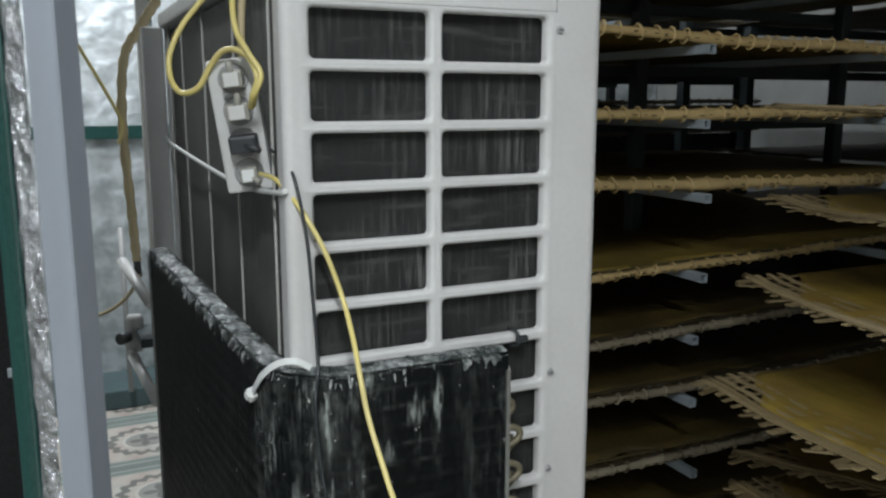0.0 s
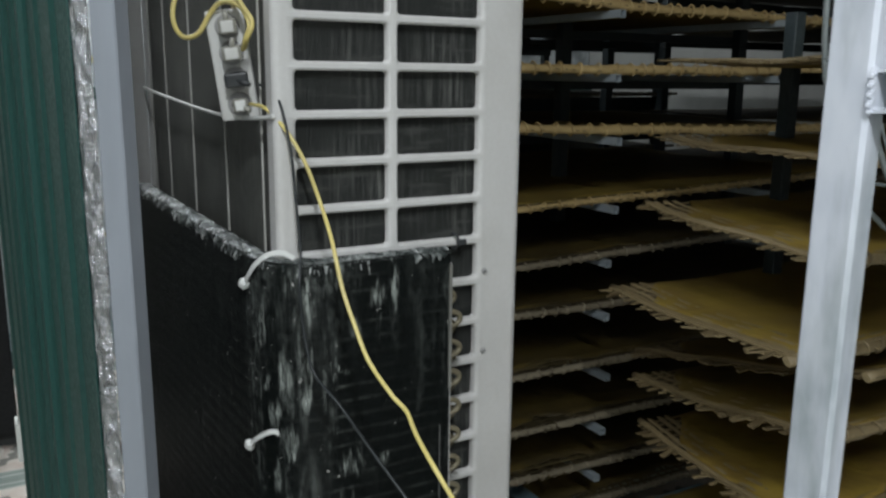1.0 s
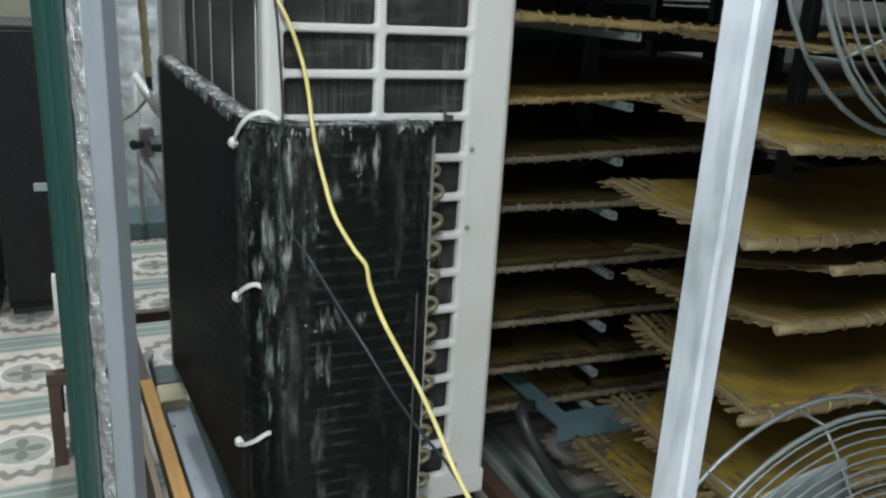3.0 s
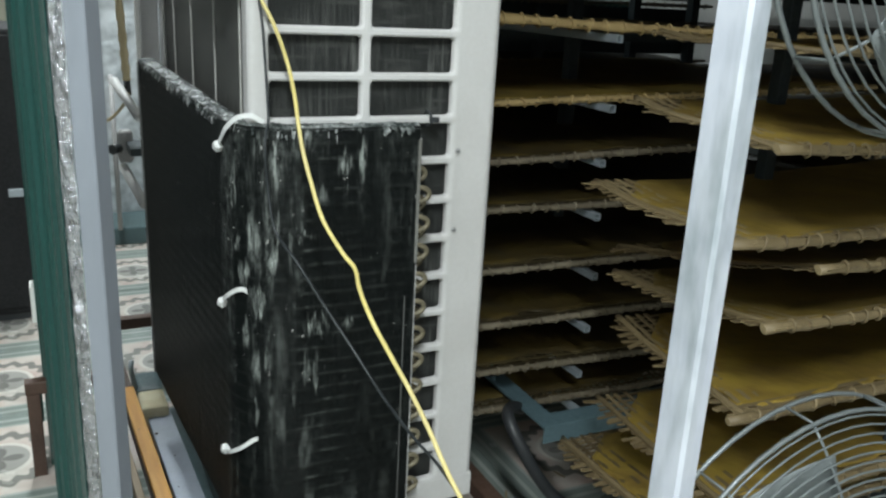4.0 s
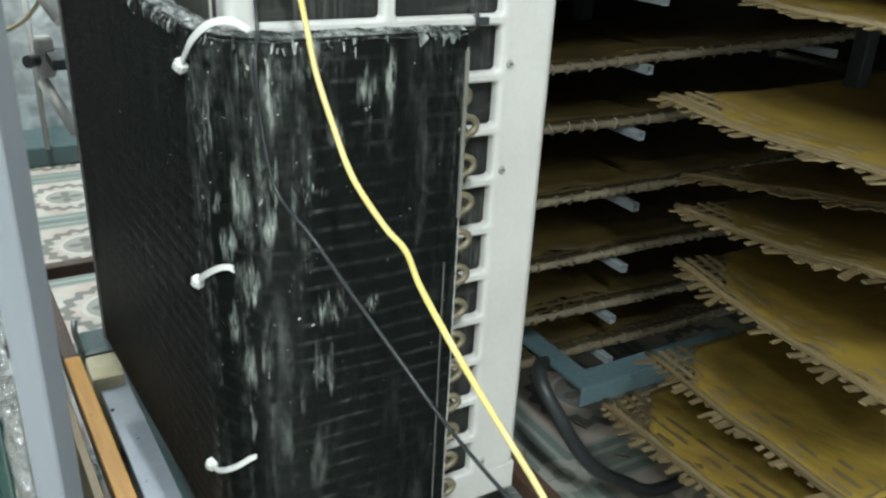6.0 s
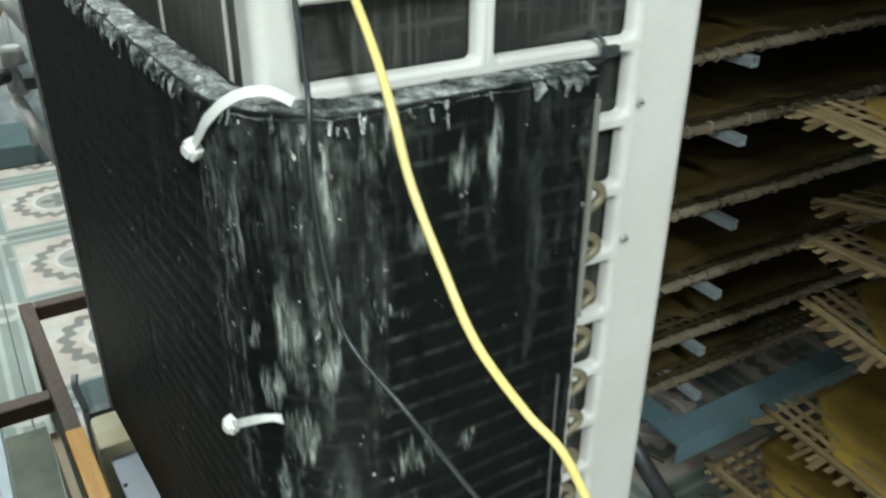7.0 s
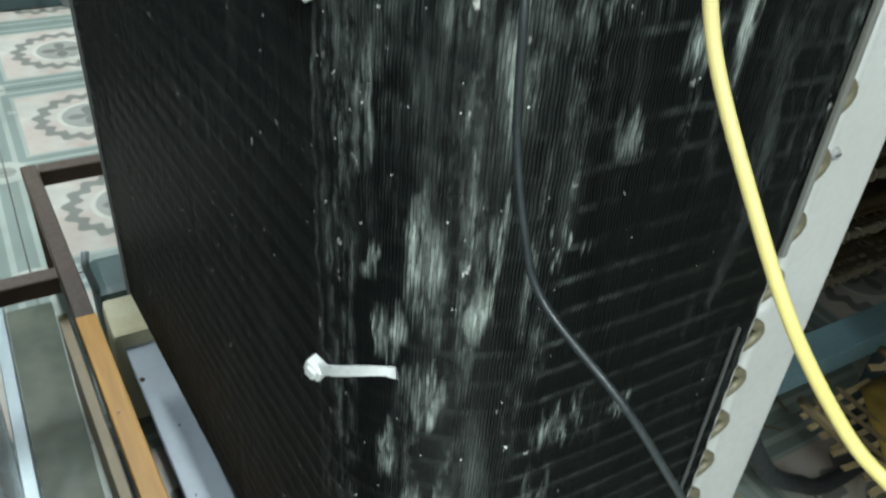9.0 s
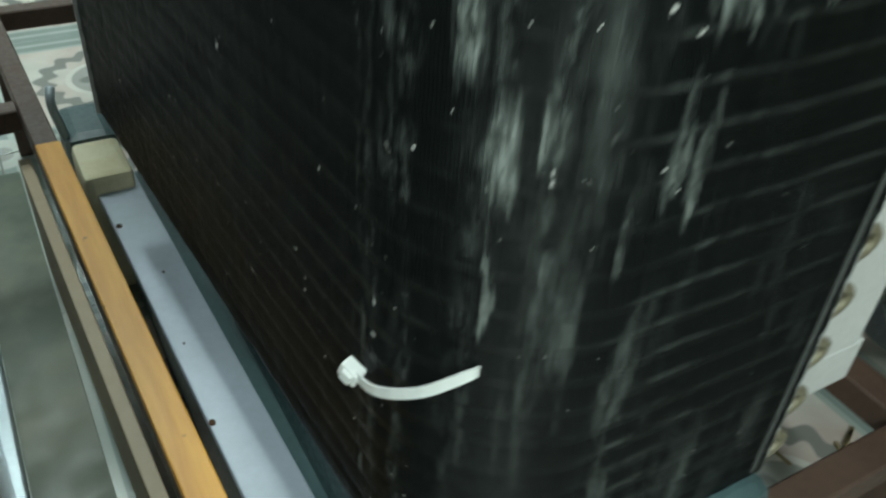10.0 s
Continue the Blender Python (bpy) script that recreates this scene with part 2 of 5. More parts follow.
def floor_tile():
    """A glazed tile with a scalloped rosette, green striped borders and corner flowers."""
    m = Mat("patterned_floor_tile", 0.12)
    x, y, z = m.split()
    s = 1 / 0.505
    u, v = m.math("MULTIPLY", x, s), m.math("MULTIPLY", y, s)
    au, av = m.math("ABSOLUTE", u), m.math("ABSOLUTE", v)
    r = m.math("SQRT", m.math("ADD", m.math("MULTIPLY", u, u), m.math("MULTIPLY", v, v)))
    ang = m.math("ARCTAN2", v, u)
    edge = m.math("MAXIMUM", au, av)
    pink, white = rgb(0.52, 0.41, 0.36), rgb(0.66, 0.64, 0.58)
    green, dark = rgb(0.24, 0.285, 0.262), rgb(0.17, 0.18, 0.165)
    stripe = m.ramp(m.math("SINE", m.math("MULTIPLY", edge, 88.0)), 0.2, 0.5)
    border = m.mix(stripe, green, rgb(0.38, 0.42, 0.385))
    c = m.mix(m.ramp(edge, 0.365, 0.372), m.mix(m.noise(6, 3), pink, white), border)
    scallop = m.math("MULTIPLY", m.math("COSINE", m.math("MULTIPLY", ang, 16.0)), 0.018)
    rs = m.math("ADD", r, scallop)
    ring = m.math("MULTIPLY", m.ramp(rs, 0.225, 0.235), m.ramp(rs, 0.29, 0.30, 1.0, 0.0))
    c = m.mix(m.math("MULTIPLY", ring, 0.85), c, dark)
    ring2 = m.math("MULTIPLY", m.ramp(r, 0.15, 0.155), m.ramp(r, 0.175, 0.18, 1.0, 0.0))
    c = m.mix(ring2, c, white)
    inner = m.ramp(r, 0.148, 0.153, 1.0, 0.0)
    petal = m.ramp(m.math("SUBTRACT", r, m.math("MULTIPLY", m.math("ABSOLUTE", m.math("COSINE", m.math("MULTIPLY", ang, 2.0))), 0.12)), -0.01, 0.01, 1.0, 0.0)
    c = m.mix(inner, c, m.mix(petal, rgb(0.36, 0.36, 0.33), rgb(0.2, 0.2, 0.185)))
    cu, cv = m.math("SUBTRACT", au, 0.5), m.math("SUBTRACT", av, 0.5)
    rc = m.math("SQRT", m.math("ADD", m.math("MULTIPLY", cu, cu), m.math("MULTIPLY", cv, cv)))
    c = m.mix(m.ramp(rc, 0.1, 0.11, 1.0, 0.0), c, rgb(0.46, 0.47, 0.43))
    c = m.mix(m.ramp(rc, 0.04, 0.05, 1.0, 0.0), c, rgb(0.3, 0.31, 0.28))
    dirt = m.noise(4, 5, lo=0.5, hi=0.75)
    c = m.mix(m.math("MULTIPLY", dirt, 0.45), c, rgb(0.16, 0.16, 0.13))
    m.colour(c)
    return m.rough(m.ramp(dirt, 0, 1, 0.1, 0.4)).m


GALV, POST_COAT, FOIL, FOIL_WALL = galvanised(), post_paint(), foil_edge(), foil_wall()
FINS, COIL_TOP = black_fins(), scuffed_glint_top()
UNIT_FINS = dusty_fins("dusty_grey_fins", rgb(0.028, 0.031, 0.029), rgb(0.2, 0.205, 0.19), 0.545)
SIDE_FINS = dusty_fins("brown_grey_fins", rgb(0.045, 0.048, 0.042), rgb(0.12, 0.122, 0.108), 0.46)
WOVEN, BAMBOO, ORANGE, TILE = woven(), bamboo(), orange_wood(), floor_tile()
# darker copy of the mat: shade between trays put into its colour, besides stains
WOVEN_SHADE = woven("stained_shaded_mat", 0.36)
GOLD_CANE = bamboo("golden_straw", rgb(0.52, 0.39, 0.18), rgb(0.24, 0.165, 0.065))
DARK_CANE = bamboo("dark_cane", rgb(0.11, 0.085, 0.035), rgb(0.03, 0.023, 0.012))
WOVEN_MID = woven("golden_brown_mat", 0.95)
OLIVE = painted("olive_board", rgb(0.2, 0.2, 0.15), rgb(0.12, 0.12, 0.09), 0.7, 0.6).m
PAPER = painted("white_clip", rgb(0.72, 0.74, 0.7), rgb(0.5, 0.5, 0.46), 0.7, 0.3).m
RUST = painted("rust_spot", rgb(0.06, 0.03, 0.015), rgb(0.02, 0.012, 0.01), 0.9, 0.6).m
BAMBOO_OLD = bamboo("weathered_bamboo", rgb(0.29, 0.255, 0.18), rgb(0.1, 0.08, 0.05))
PALE_BATTEN = bamboo("pale_batten", rgb(0.42, 0.35, 0.24), rgb(0.27, 0.2, 0.12))
GROUT = painted("grout", rgb(0.16, 0.16, 0.14), rgb(0.08, 0.08, 0.07), 0.85, 0.5).m


# ---- building helpers ----
def mesh_of(name, bm, material):
    me = bpy.data.meshes.new(name)
    bm.to_mesh(me)
    bm.free()
    me.materials.append(material)
    return me


def part(name, bm, material, parent, label=""):
    ob = new(name, mesh_of(name, bm, material))
    ob.parent = parent
    return tagged(ob, label)


def group(name, label, category, place=(0, 0, 0), bunch="", kind=""):
    ob = new(name)
    ob.empty_display_size = 0.05
    ob.location = place
    return tagged(ob, label, category, bunch, kind)


def thing(name, bm, material, label, category, bunch="", kind=""):
    return tagged(new(name, mesh_of(name, bm, material)), label, category, bunch, kind)


def box(bm, lo, hi, bevel=0.0, m=None):
    c = [(a + b) / 2 for a, b in zip(lo, hi)]
    s = [max(abs(b - a), 1e-5) for a, b in zip(lo, hi)]
    made = bmesh.ops.create_cube(bm, size=1, matrix=(m or Matrix()) @ Matrix.Translation(c) @ Matrix.Diagonal((*s, 1)))
    if bevel:
        edges = list({e for v in made["verts"] for e in v.link_edges})
        bmesh.ops.bevel(bm, geom=edges, offset=bevel, segments=2, profile=0.6, affect="EDGES")
    return bm


def boxes(*items, bevel=0.0):
    bm = bmesh.new()
    for lo, hi in items:
        box(bm, lo, hi, bevel)
    return bm


def thicken(bm, amount):
    bm.normal_update()
    bmesh.ops.solidify(bm, geom=bm.faces[:], thickness=amount)
    return bm


def smooth_path(points, steps=10):
    """Points along a Catmull-Rom curve."""
    pts = [Vector(p) for p in points]
    ext = [2 * pts[0] - pts[1], *pts, 2 * pts[-1] - pts[-2]]
    out = []
    for i in range(1, len(ext) - 2):
        a, b, c, d = ext[i - 1:i + 3]
        for k in range(steps):
            t = k / steps
            out.append(0.5 * (2 * b + (c - a) * t + (2 * a - 5 * b + 4 * c - d) * t * t + (3 * b - a - 3 * c + d) * t ** 3))
    return out + [pts[-1]]


def tube(bm, pts, radius, sides=8, flat=1.0, closed=False, cap=True):
    """A round or flattened tube along points."""
    pts = [Vector(p) for p in pts]
    n, rings, up = len(pts), [], None
    for i, p in enumerate(pts):
        a, b = (pts[i - 1], pts[(i + 1) % n]) if closed else (pts[max(i - 1, 0)], pts[min(i + 1, n - 1)])
        d = (b - a).normalized()
        if up is None:
            up = d.orthogonal().normalized()
        up = (up - up.dot(d) * d).normalized()
        side = d.cross(up)
        r = radius(i / max(n - 1, 1)) if callable(radius) else radius
        rings.append([bm.verts.new(p + r * (math.cos(k * 2 * math.pi / sides) * up + flat * math.sin(k * 2 * math.pi / sides) * side)) for k in range(sides)])
    for i in range(n if closed else n - 1):
        a, b = rings[i], rings[(i + 1) % n]
        for k in range(sides):
            f = bm.faces.new((a[k], a[(k + 1) % sides], b[(k + 1) % sides], b[k]))
            f.smooth = True
    if cap and not closed:
        bm.faces.new(list(reversed(rings[0])))
        bm.faces.new(rings[-1])
    return bm


def rod(a, b, radius, sides=10):
    return tube(bmesh.new(), [a, b], radius, sides)


def square_tube(bm, lo, hi, axis, wall=0.0025, bevel=0.003):
    """A hollow square tube between two corners, along the axis 0, 1 or 2."""
    i, j = [k for k in range(3) if k != axis]

    def ring(s, d, r):
        pts = []
        for (ci, cj, a0) in ((hi[i], hi[j], 0), (lo[i], hi[j], 90), (lo[i], lo[j], 180), (hi[i], lo[j], 270)):
            for a in (a0 + 15, a0 + 75):
                p = [0, 0, 0]
                p[axis] = s
                q = radians(a)
                p[i] = ci + (-d - r if ci == hi[i] else d + r) + r * math.cos(q)
                p[j] = cj + (-d - r if cj == hi[j] else d + r) + r * math.sin(q)
                pts.append(bm.verts.new(p))
        return pts

    a, b = ring(lo[axis], 0, bevel), ring(hi[axis], 0, bevel)
    c, d = ring(lo[axis], wall, bevel * 0.6), ring(hi[axis], wall, bevel * 0.6)
    for p, q in ((a, b), (d, c), (c, a), (b, d)):
        for k in range(8):
            bm.faces.new((p[k], p[(k + 1) % 8], q[(k + 1) % 8], q[k]))
    bmesh.ops.recalc_face_normals(bm, faces=bm.faces[:])
    return bm


# ---- the room ----
thing("ground", boxes(((-2.2, -2.4, -0.12), (4.0, 4.6, -0.012))), GROUT, "grey grouted screed under the floor tiles", "floor", kind="structure")
for name, lo, hi, mat, label in (
        ("wall_west", (-1.75, -2.2, 0), (-1.65, 4.6, 2.95), WALL_PAINT, "dull grey painted wall of the drying room"),
        ("wall_east", (3.6, -2.2, 0), (3.7, 4.6, 2.95), WALL_PAINT, "dull grey painted wall of the drying room"),
        ("wall_south", (-1.65, -2.2, 0), (3.6, -2.1, 2.95), WALL_PAINT, "dull grey painted wall of the drying room")):
    thing(name, boxes((lo, hi)), mat, label, "wall", kind="structure")
thing("ceiling", boxes(((-1.75, -2.2, 2.95), (3.7, 4.6, 3.03))), CEILING_PAINT, "dull grey sheet ceiling", "ceiling", kind="structure")

# the back wall: foil-faced sheets on a green rail
back = group("wall_north", "dull silver foil-faced wall with green rails", "wall", (0, 4.3, 0), kind="structure")
for k in range(6):
    bm = bmesh.new()
    box(bm, (-1.65 + k * 0.875, 4.3, 0), (-1.65 + (k + 1) * 0.875 - 0.006, 4.36, 2.95), 0.004)
    for v in bm.verts:
        v.co.y -= 4.3
    part("panel", bm, FOIL_WALL, back)
for z0, z1 in ((1.23, 1.29), (2.05, 2.1)):
    part("rail", boxes(((-1.65, -0.035, z0), (3.6, -0.002, z1))), GREEN_PAINT, back, "green painted horizontal rail")
part("board", boxes(((-0.9, -0.02, 0.0), (-0.02, -0.001, 2.94)), bevel=0.002), OLIVE, back, "dull olive painted board")
thing("sill", boxes(((-1.65, 3.98, 0.001), (3.6, 4.298, 0.09)), bevel=0.008), TEAL_METAL, "grey-green kerb along the foot of the foil wall", "sill", kind="structure")

# ---- the air conditioner ----
X0, X1, Y0, Y1, Z0, Z1 = 0.302, 0.735, 0.967, 1.95, 0.335, 1.56
PITCH, BAR, FIRST = 0.0708, 0.0135, 1.094
unit = group("air_conditioner_unit", "tall off-white outdoor air conditioner on a brown steel stand", "air conditioner", (0, 0, 0))


def grille(bm, x0, x1, z0, z1, hx0, hx1, hz0, hz1, y):
    """One cell of the moulded grille: a plate with a rounded opening and rolled edge."""
    def ring(lo_x, hi_x, lo_z, hi_z, r, yy):
        out = []
        for cx, cz, a0 in ((hi_x - r, hi_z - r, 0), (lo_x + r, hi_z - r, 90), (lo_x + r, lo_z + r, 180), (hi_x - r, lo_z + r, 270)):
            for k in range(4):
                a = radians(a0 + k * 30)
                out.append(bm.verts.new((cx + r * math.cos(a), yy, cz + r * math.sin(a))))
        return out
    rings = [ring(x0, x1, z0, z1, 0.00001, y), ring(hx0 - 0.004, hx1 + 0.004, hz0 - 0.004, hz1 + 0.004, 0.009, y - 0.0015),
             ring(hx0, hx1, hz0, hz1, 0.006, y + 0.003), ring(hx0, hx1, hz0, hz1, 0.006, y + 0.014)]
    for a, b in zip(rings, rings[1:]):
        for k in range(16):
            f = bm.faces.new((a[k], b[k], b[(k + 1) % 16], a[(k + 1) % 16]))
            f.smooth = True


bm = bmesh.new()
ROWS_LOW, ROWS_HIGH = -10, 6
for k in range(ROWS_LOW, ROWS_HIGH):
    zb, zt = FIRST + k * PITCH, FIRST + (k + 1) * PITCH
    for a, b, ha, hb in ((0.318, 0.4915, 0.334, 0.483), (0.4915, 0.662, 0.5, 0.648)):
        grille(bm, a, b, zb, zt, ha, hb, zb + BAR / 2, zt - BAR / 2, Y0)
part("grille", bm, WHITE_STEEL, unit, "off-white moulded grille with two columns of openings")
zlo, zhi = FIRST + ROWS_LOW * PITCH, FIRST + ROWS_HIGH * PITCH


def folded(pts, z0, z1, thick):
    """An upright sheet folded along points of the plan."""
    bm = bmesh.new()
    lo, hi = [bm.verts.new((x, y, z0)) for x, y in pts], [bm.verts.new((x, y, z1)) for x, y in pts]
    for i in range(len(pts) - 1):
        bm.faces.new((lo[i], lo[i + 1], hi[i + 1], hi[i]))
    thicken(bm, thick)
    return bm


def corner(cx, cy, r, a0, a1, n=6):
    return [(cx + r * math.cos(radians(a0 + (a1 - a0) * k / n)), cy + r * math.sin(radians(a0 + (a1 - a0) * k / n))) for k in range(n + 1)]


right_sheet = [(0.662, Y0)] + corner(X1 - 0.014, Y0 + 0.014, 0.014, -90, 0) + [(X1, Y1)]
part("side_panel", folded(right_sheet, zlo, Z1, 0.0012), WHITE_STEEL, unit, "off-white folded steel side panel")
left_sheet = [(0.318, Y0)] + corner(X0 + 0.01, Y0 + 0.01, 0.01, -90, -180) + [(X0, 0.998), (X0 + 0.012, 0.998)]
part("corner_post", folded(left_sheet, zlo, Z1, 0.0012), WHITE_STEEL, unit)
part("bottom_rail", boxes(((X0, Y0, Z0), (X1, Y0 + 0.02, zlo)), bevel=0.003), WHITE_STEEL, unit)
part("top_rail", boxes(((0.318, Y0 + 0.001, zhi), (0.662, Y0 + 0.02, Z1)), bevel=0.002), WHITE_STEEL, unit)
part("lid", boxes(((X0 - 0.006, Y0 - 0.006, Z1), (X1 + 0.006, Y1 + 0.006, Z1 + 0.03)), bevel=0.006), WHITE_STEEL, unit)
part("base_pan", boxes(((X0 + 0.002, Y0 + 0.021, Z0), (X1 - 0.003, Y1, Z0 + 0.04)), bevel=0.003), WHITE_STEEL, unit)
part("back_panel", boxes(((X0 + 0.004, Y1 - 0.004, Z0 + 0.04), (X1 - 0.003, Y1, Z1))), WHITE_STEEL, unit)
part("rear_post", boxes(((0.258, 1.93, Z0), (X0, 1.955, Z1)), bevel=0.004), WHITE_STEEL, unit, "yellowed off-white rear corner flange")


def fin_slab(along, fixed, start, stop, z0, z1, depth, pitch, thick):
    """A row of thin upright fins in front of a dark back."""
    verts, faces = [], []
    n = int((stop - start) / pitch)
    rows = 40
    for i in range(n):
        s = start + i * pitch
        base = len(verts)
        for k in range(rows + 1):
            z = z0 + (z1 - z0) * k / rows
            w = noise.noise((s * 60, 3.1 * along, z * 9)) * 0.0007
            for ds, dd in ((0, 0), (thick, 0), (thick, depth), (0, depth)):
                p = (fixed + dd, s + ds + w, z) if along else (s + ds + w, fixed + dd, z)
                verts.append(p)
        for k in range(rows):
            a, b = base + 4 * k, base + 4 * (k + 1)
            faces += [(a, a + 1, b + 1, b), (a + 1, a + 2, b + 2, b + 1), (a + 3, a, b, b + 3)]
    me = bpy.data.meshes.new("fins")
    me.from_pydata(verts, [], faces)
    return me


for along, fixed, s0, s1, mat in ((0, 0.986, 0.312, 0.728, UNIT_FINS), (1, 0.316, 0.996, 1.925, SIDE_FINS)):
    me = fin_slab(along, fixed, s0, s1, Z0 + 0.045, Z1 - 0.005, 0.018, 0.0021 if not along else 0.003, 0.0011 if not along else 0.0018)
    me.materials.append(mat)
    ob = new("fin_bank", me)
    ob.parent = unit
    tagged(ob, "dusty dark heat exchanger fins", kind="stuff")
part("core", boxes(((0.322, 1.006, Z0 + 0.045), (0.728, 1.02, Z1 - 0.003)), ((0.334, 1.02, Z0 + 0.045), (0.345, 1.92, Z1 - 0.003))), BLACK_PLASTIC, unit)
for y in (1.052, 1.26, 1.5, 1.73, 1.9):
    part("guard_wire", rod((0.309, y, Z0 + 0.05), (0.309, y, Z1), 0.0019, 6), GUARD_PAINT, unit)
for x, z in ((0.663, 1.039), (0.663, 0.897), (0.668, 0.41), (0.666, 1.497)):
    bm = bmesh.new()
    bmesh.ops.create_cone(bm, cap_ends=True, segments=14, radius1=0.0055, radius2=0.004, depth=0.004, matrix=Matrix.Translation((x, Y0 - 0.002, z)) @ Matrix.Rotation(radians(90), 4, "X"))
    head = part("screw", bm, GREY_PLASTIC, unit, "dull grey screw head")
    part("slot", boxes(((x - 0.0035, Y0 - 0.0046, z - 0.0006), (x + 0.0035, Y0 - 0.0038, z + 0.0006))), BLACK_PLASTIC, head)

# ---- the black coil strapped to the unit ----
CZ0, CZ1 = 0.345, 1.092
coil = group("condenser_coil", "black bent condenser coil with scuffed fins, strapped round the air conditioner", "heat exchanger")
A, R = Vector((0.377, 1.03)), 0.107
LEN1, LEN2 = 0.195, R * math.pi / 2
END = Vector((0.226, 1.72))
LEN3 = (END - Vector((0.27, 1.03))).length
TOTAL = LEN1 + LEN2 + LEN3


def coil_at(s):
    """The plan of the coil's outer face: place and outward normal at the length s."""
    if s < LEN1:
        return Vector((0.572 - s, 0.923)), Vector((0, -1))
    if s < LEN1 + LEN2:
        a = radians(-90) - (s - LEN1) / R
        d = Vector((math.cos(a), math.sin(a)))
        return A + R * d, d
    u = (s - LEN1 - LEN2) / LEN3
    d = (END - Vector((0.27, 1.03))).normalized()
    return Vector((0.27, 1.03)).lerp(END, u), Vector((-d.y, d.x))


def coil_top(s):
    return CZ1 + 0.03 * max(0, (s - LEN1 - LEN2) / LEN3)


TUBE, DEPTH = 0.0254, 0.036
verts, faces = [], []
n_fin = int(TOTAL / 0.0022)
levels = 90
# scuffed places on the fins: length along the coil, height, half sizes
SCUFFS = (
    (0.319, 0.999, 0.006, 0.05), (0.313, 0.905, 0.008, 0.011), (0.279, 0.91, 0.012, 0.046), (0.244, 0.886, 0.009, 0.032),
    (0.238, 0.934, 0.003, 0.023), (0.273, 0.809, 0.015, 0.025), (0.168, 0.984, 0.012, 0.016), (0.175, 0.766, 0.021, 0.018),
    (0.239, 1.029, 0.011, 0.038), (0.21, 1.051, 0.01, 0.012), (0.298, 0.852, 0.011, 0.02), (0.198, 0.924, 0.023, 0.002),
    (0.12, 0.761, 0.011, 0.01), (0.256, 0.709, 0.006, 0.02), (0.191, 0.684, 0.006, 0.035), (0.177, 0.681, 0.007, 0.026),
    (0.278, 0.685, 0.008, 0.04), (0.297, 0.744, 0.008, 0.024), (0.213, 0.646, 0.004, 0.016), (0.279, 0.616, 0.004, 0.03),
    (0.198, 1.073, 0.014, 0.014), (0.129, 1.033, 0.011, 0.018), (0.1, 1.04, 0.005, 0.045))

# greasy dust that has run down the fins, and pale full-height lines where the bend ends: length along the coil, top,
# bottom, half width, strength
GRIME = ((0.335, 1.08, 0.62, 0.012, 0.75), (0.352, 1.08, 0.36, 0.006, 0.55), (0.366, 1.07, 0.36, 0.003, 0.6), (0.325, 0.75, 0.36, 0.005, 0.4), (0.202, 1.06, 0.8, 0.009, 0.75), (0.215, 1.0, 0.72, 0.006, 0.5), (0.288, 0.62, 0.4, 0.008, 0.3), (0.305, 1.09, 0.93, 0.02, 0.6), (0.262, 1.09, 0.8, 0.017, 0.8), (0.235, 1.09, 1.0, 0.018, 0.9),
         (0.205, 1.09, 0.99, 0.015, 0.7), (0.18, 1.09, 1.02, 0.012, 0.9), (0.155, 1.09, 1.03, 0.01, 0.5), (0.13, 1.07, 0.93, 0.004, 0.9), (0.1, 1.09, 0.92, 0.008, 0.35), (0.05, 1.09, 0.86, 0.03, 0.16),
         (0.285, 0.82, 0.6, 0.011, 0.6), (0.255, 0.78, 0.55, 0.008, 0.5), (0.232, 0.74, 0.62, 0.008, 0.25), (0.15, 0.8, 0.72, 0.02, 0.3), (0.005, 1.07, 0.86, 0.012, 0.5), (0.3, 0.56, 0.45, 0.01, 0.15))


def grime_at(s, z):
    best = 0.0
    s2 = s + 0.006 * noise.noise((s * 60, z * 10, 21)) + 0.003 * noise.noise((s * 20, z * 45, 8))
    for a, hi, lo, w, strong in GRIME:
        ragged = 0.05 * noise.noise((s * 220, a * 50, 5))
        side = 1.2 - ((s2 - a) / w) ** 2
        ends = min((hi - z) / 0.015, (z - lo + ragged) / 0.07, 1.0)
        if side > 0 and ends > 0:
            best = max(best, min(side, 1) * ends * strong)
    return best * (0.75 + 0.5 * noise.noise((s * 120, z * 22, 13)))


def wear_at(s, z):
    best = 0.0
    s2 = s + 0.007 * noise.noise((s * 90, z * 24, 11))
    z2 = z + 0.026 * noise.noise((s * 190, z * 16, 3))
    for a, b, c, d in SCUFFS:
        q = 1.3 - ((s2 - a) / c) ** 2 - ((z2 - b) / d) ** 2
        if q > best:
            best = q
    return min(best, 1.0) * (0.7 + 0.6 * noise.noise((s * 400, z * 60, 2)))


